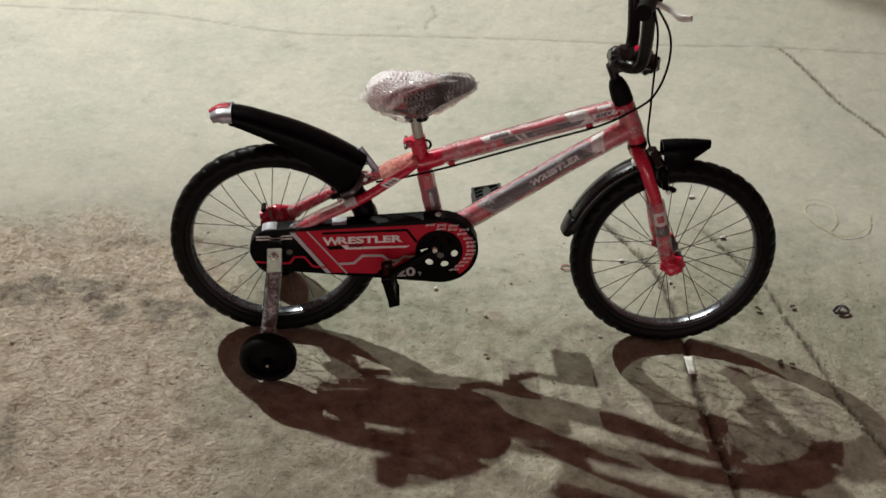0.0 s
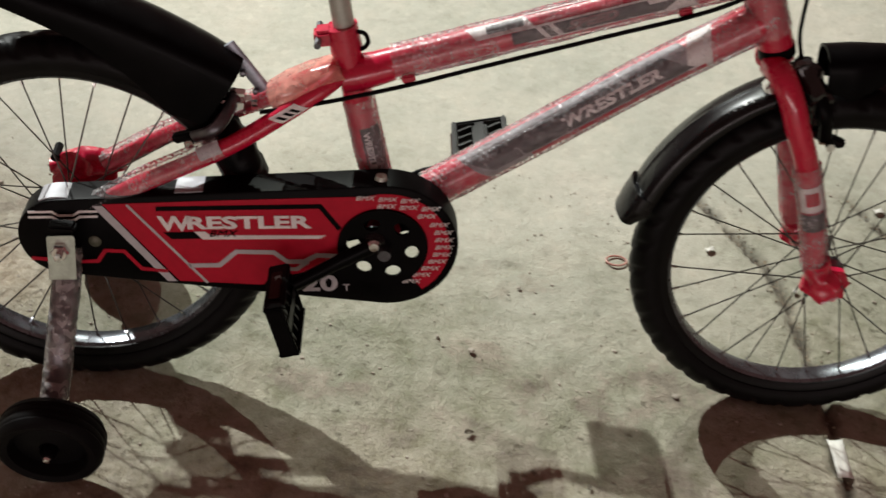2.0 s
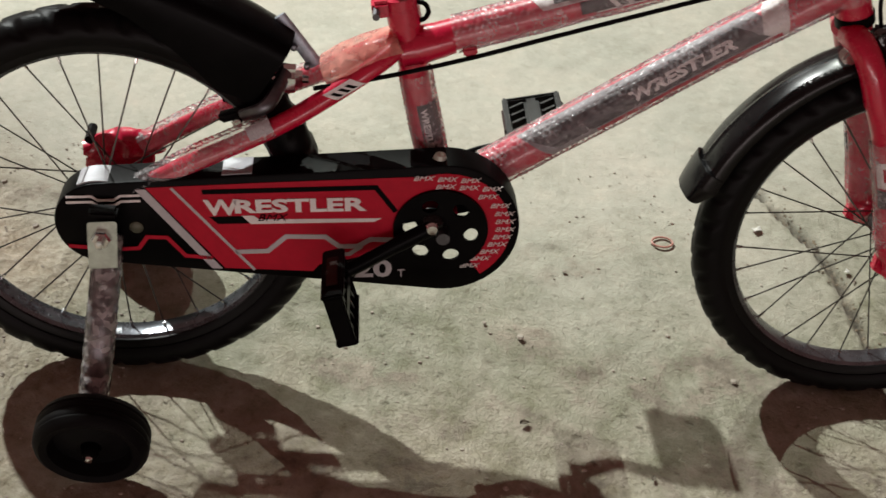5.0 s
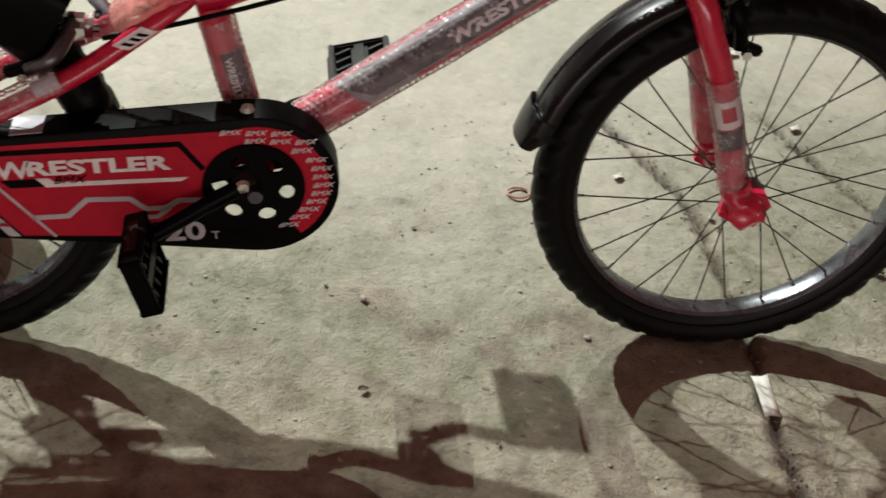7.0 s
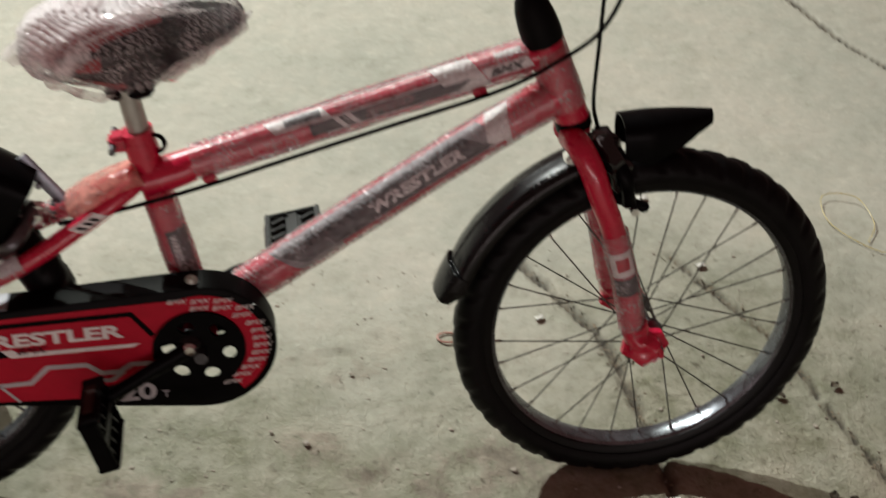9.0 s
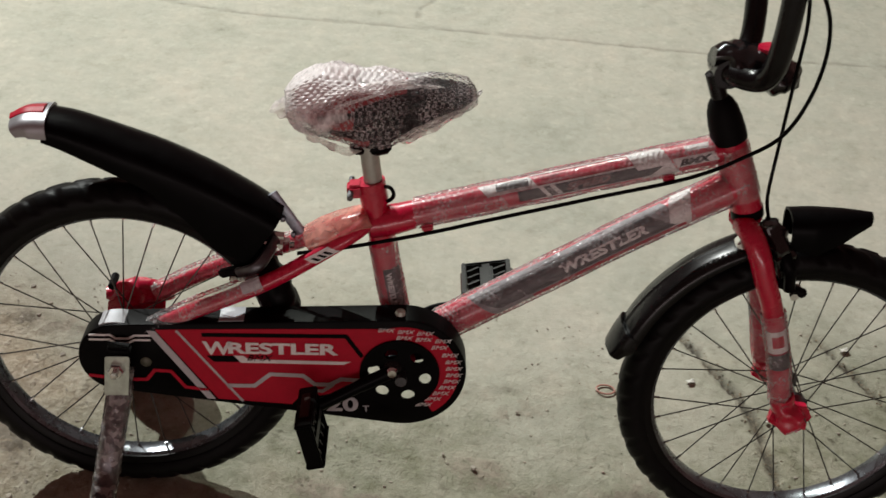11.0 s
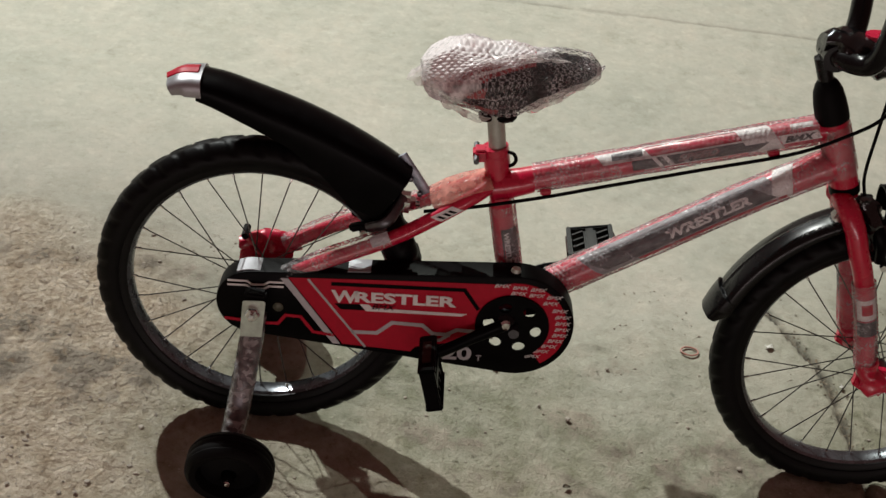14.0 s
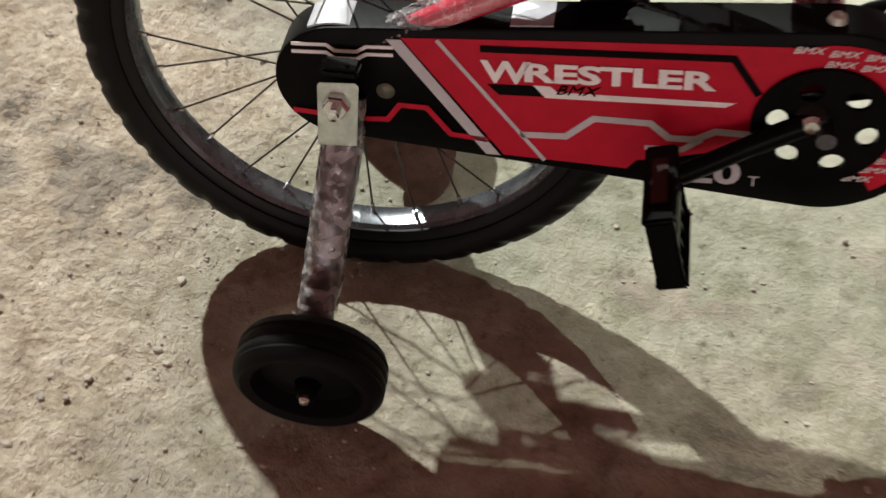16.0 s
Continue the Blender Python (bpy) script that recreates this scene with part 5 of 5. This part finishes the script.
# Red side panels of the saddle, and its loose wrapping
def saddle_panel(u0, u1, a0, a1, mat, label, slope=0.0, off=0.0007):
    bm = bmesh.new()
    n, m = 14, 8
    g = [[bm.verts.new(saddle_point(u0 + (u1 - u0) * i / n, radians(a0 + (a1 - a0) * k / m + slope * i / n), off)) for k in range(m + 1)] for i in range(n + 1)]
    for i in range(n):
        for k in range(m):
            bm.faces.new((g[i][k], g[i + 1][k], g[i + 1][k + 1], g[i][k + 1]))
    return part("saddle_panel", bm, mat, saddle, label)


saddle_panel(0.0, 0.34, 92, 212, VINYL_RED, "red vinyl panel", -10)
saddle_panel(0.0, 0.34, 88, -32, VINYL_RED, "red vinyl panel", 10)
saddle_panel(0.34, 0.62, 112, 168, VINYL_RED, "red vinyl panel", -26)
saddle_panel(0.34, 0.62, 68, 12, VINYL_RED, "red vinyl panel", 26)
saddle_panel(0.20, 0.44, 226, 246, VINYL_RED, "red vinyl panel")
saddle_panel(0.24, 0.66, 158, 167, WHITE_DECAL, "pale piping", -44, 0.0012)
saddle_panel(0.24, 0.66, 22, 13, WHITE_DECAL, "pale piping", 44, 0.0012)


def loose_sheet(points, drop, seed, label, lean=0.0):
    """A thin wavy flap of film from the points, hanging down or standing out."""
    ln = curve(points, 8)
    bm = bmesh.new()
    g = []
    for i, c in enumerate(ln):
        k = i / (len(ln) - 1)
        d = drop * (0.75 + 0.5 * noise.noise((k * 4, seed, 0.3))) * (1 - (2 * k - 1) ** 4)
        g.append([bm.verts.new(c + Vector((lean * v * d, 0.012 * v * noise.noise((k * 4, v * 2, seed)) + 0.004 * noise.noise((k * 12, v * 5, seed)), -d * v))) for v in (0, 0.15, 0.3, 0.45, 0.6, 0.75, 0.9, 1.0)])
    for a, b in zip(g, g[1:]):
        for j in range(len(a) - 1):
            bm.faces.new((a[j], a[j + 1], b[j + 1], b[j]))
    return part("loose_film", bm, LOOSE, saddle, label)


for y in (-0.010, 0.010):
    loose_sheet([(0.362, y, 0.612), (0.395, y, 0.636), (0.435, y, 0.662), (0.474, y * 0.3, 0.686)], 0.027, 3.0 + y, "loose clear film under the saddle")


loose_sheet([(0.238, -0.030, 0.640), (0.222, -0.012, 0.648), (0.220, 0.010, 0.650), (0.232, 0.030, 0.645)], 0.022, 5.0, "crumpled clear film at the tail of the saddle", -1.0)
loose_sheet([(0.250, -0.048, 0.628), (0.275, -0.054, 0.622), (0.300, -0.050, 0.612), (0.325, -0.038, 0.602)], 0.016, 7.0, "crumpled clear film at the side of the saddle", -0.3)
loose_sheet([(0.300, -0.020, 0.684), (0.340, -0.028, 0.687), (0.380, -0.024, 0.689), (0.425, -0.012, 0.691)], -0.010, 8.5, "fold of clear film along the top of the saddle", 0.4)


# ---- loose things on the ground ----
STONE = material("grey_stone", (0.36, 0.32, 0.265), 0.8, 0, 40, 0.35, 0.3, 300)
PAPER = material("white_paper", (0.62, 0.60, 0.55), 0.7, 0, 60, 0.2)
LEAF = material("dry_leaf", (0.085, 0.065, 0.042), 0.7, 0, 80, 0.5)
PINK = material("pink_rubber", (0.42, 0.20, 0.16), 0.5, 0, 80, 0.2)
YELLOW = material("yellow_plastic", (0.50, 0.40, 0.14), 0.4, 0, 60, 0.1)
rng = random.Random(7)


def stone_mesh(bm, x, y, z, r):
    """One rough pebble, sunk a little."""
    v = []
    ph, sq = rng.uniform(0, 6.28), rng.uniform(0.55, 1.0)
    for ring, (h, k) in enumerate(((-0.35, 0.75), (0.15, 1.0), (0.55, 0.62))):
        v.append([bm.verts.new((x + r * k * rng.uniform(0.8, 1.15) * math.cos(ph + 1.047 * i), y + r * k * sq * rng.uniform(0.8, 1.15) * math.sin(ph + 1.047 * i), z + r * h * 0.75 * rng.uniform(0.8, 1.1))) for i in range(6)])
    for a, b in zip(v, v[1:]):
        for i in range(6):
            bm.faces.new((a[i], a[(i + 1) % 6], b[(i + 1) % 6], b[i]))
    bm.faces.new(v[-1])


def scatter(name, label, mat, count, place, size):
    bm = bmesh.new()
    for _ in range(count):
        x, y = place()
        stone_mesh(bm, x, y, 0.0, size())
    ob = part(name, bm, mat, None, flat=True)
    return tagged(ob, label, "gravel", kind="stuff")


def on_dirt():
    while True:
        x, y = rng.uniform(-1.0, 0.10), rng.uniform(-0.75, 0.45)
        if x + 0.22 * (y + 0.1) < 0.02 + rng.uniform(-0.15, 0.08):
            return x, y


def by_seam():
    pts, w, _ = rng.choice(seam_lines()[:2])
    i = rng.randrange(len(pts) - 2)
    t = rng.random()
    return (pts[i][0] * (1 - t) + pts[i + 1][0] * t + rng.gauss(0, 0.010), pts[i][1] * (1 - t) + pts[i + 1][1] * t)


scatter("gravel", "loose grey gravel and crumbs in the brown dirt", STONE, 2600, on_dirt, lambda: min(0.0055, 0.0011 + rng.expovariate(1 / 0.0009)))
scatter("crumbs", "brown crumbs along the cracks in the concrete", material("brown_crumb", (0.19, 0.15, 0.10), 0.85, 0, 60, 0.4, 0.3, 300), 300, by_seam, lambda: rng.uniform(0.0010, 0.0028))
scatter("grit", "fine grit scattered on the concrete", STONE, 1100, lambda: (rng.uniform(-0.2, 1.7), rng.uniform(-0.65, 0.5)), lambda: min(0.004, 0.0010 + rng.expovariate(1 / 0.0007)))


def pebble(x, y, r, label="pale pebble on the concrete"):
    bm = bmesh.new()
    stone_mesh(bm, 0, 0, 0.003, r)
    ob = part("pebble", bm, STONE, None, flat=True)
    ob.location = (x, y, 0)
    return tagged(ob, label, "pebble", "pebbles")


for x, y, r in ((0.545, 0.066, 0.008), (0.496, 0.091, 0.005), (0.833, -0.002, 0.007), (-0.32, -0.12, 0.008), (-0.22, -0.21, 0.006), (1.43, -0.30, 0.007), (0.62, 0.20, 0.006)):
    pebble(x, y, r * 0.7)


def dry_leaf(x, y, turn, size):
    """A curled scrap of leaf."""
    bm = bmesh.new()
    g = []
    for i in range(7):
        u = i / 6
        w = size * 0.36 * math.sin(math.pi * min(0.97, u * 0.9 + 0.08))
        g.append([bm.verts.new((size * (u - 0.5), w * v, 0.003 + 0.35 * size * (v * v * 0.5 + 0.25 * math.sin(5 * u + v)))) for v in (-1, -0.5, 0, 0.5, 1)])
    for a, b in zip(g, g[1:]):
        for k in range(4):
            bm.faces.new((a[k], a[k + 1], b[k + 1], b[k]))
    ob = part("leaf_scrap", bm, LEAF)
    so = ob.modifiers.new("thickness", "SOLIDIFY")
    so.thickness = 0.0008
    ob.location, ob.rotation_euler = (x, y, 0.001), (0, 0, turn)
    return tagged(ob, "dark curled scrap of dry leaf on the concrete", "leaf", "leaf scraps")


for x, y, t, s in ((0.5385, -0.087, 0.2, 0.022), (0.696, -0.17, 1.2, 0.014), (1.269, 0.12, -0.6, 0.034), (1.365, 0.135, 0.5, 0.030), (1.281, -0.082, 1.0, 0.034), (1.31, -0.09, 2.4, 0.026)):
    dry_leaf(x, y, t, s * 0.6)


def paper(x, y, turn, w, d, label):
    bm = bmesh.new()
    g = [[bm.verts.new(((u - 0.5) * w, (v - 0.5) * d, 0.0035 + 0.0022 * math.sin(4 * u + 3 * v))) for v in (0, 0.25, 0.5, 0.75, 1)] for u in (0, 0.33, 0.66, 1)]
    for a, b in zip(g, g[1:]):
        for k in range(4):
            bm.faces.new((a[k], a[k + 1], b[k + 1], b[k]))
    ob = part("paper_scrap", bm, PAPER)
    so = ob.modifiers.new("thickness", "SOLIDIFY")
    so.thickness = 0.0006
    ob.location, ob.rotation_euler = (x, y, 0), (0, 0, turn)
    return tagged(ob, label, "paper", "paper scraps")


paper(1.0485, -0.101, 0.03, 0.022, 0.066, "dirty white paper strip lying in the crack")
for x, y, t, w in ((0.931, 0.311, 0.4, 0.016), (1.052, 0.226, 1.0, 0.010), (1.235, 0.43, 0.3, 0.018), (0.42, 0.17, 0.9, 0.012), (1.18, 0.62, 0.2, 0.022)):
    paper(x, y, t, w, w * 0.6, "small white paper scrap on the concrete")

bm = sweep([Vector((0.016 * math.cos(a), 0.011 * math.sin(a), 0)) for a in (2 * math.pi * k / 24 for k in range(25))], 0.0016, 8)
band_ring = tagged(part("rubber_band", bm, PINK), "small pinkish rubber band lying on the concrete", "rubber band")
band_ring.location = (0.777, 0.274, 0.002)
bm = sweep(curve([(0, 0, 0.003), (0.03, 0.05, 0.006), (0.02, 0.12, 0.012), (-0.04, 0.13, 0.008), (-0.05, 0.05, 0.004), (0.02, -0.03, 0.004), (0.10, 0.0, 0.010), (0.14, 0.08, 0.004)], 8), 0.0008, 6)
wire = tagged(part("plastic_strap", bm, YELLOW), "thin yellow plastic strap curled on the ground", "strap")
wire.location = (1.56, 0.48, 0)
bm = sweep(curve([(-0.020, 0, 0.003), (-0.008, 0.012, 0.008), (0.010, 0.011, 0.011), (0.018, -0.003, 0.008), (0.006, -0.011, 0.005), (-0.011, -0.008, 0.006), (-0.004, 0.005, 0.012)], 7), 0.0038, 8)
twist = tagged(part("wire_scrap", bm, STEEL_DARK), "dark twisted scrap of wire on the concrete", "wire")
twist.location = (1.493, 0.122, 0.001)
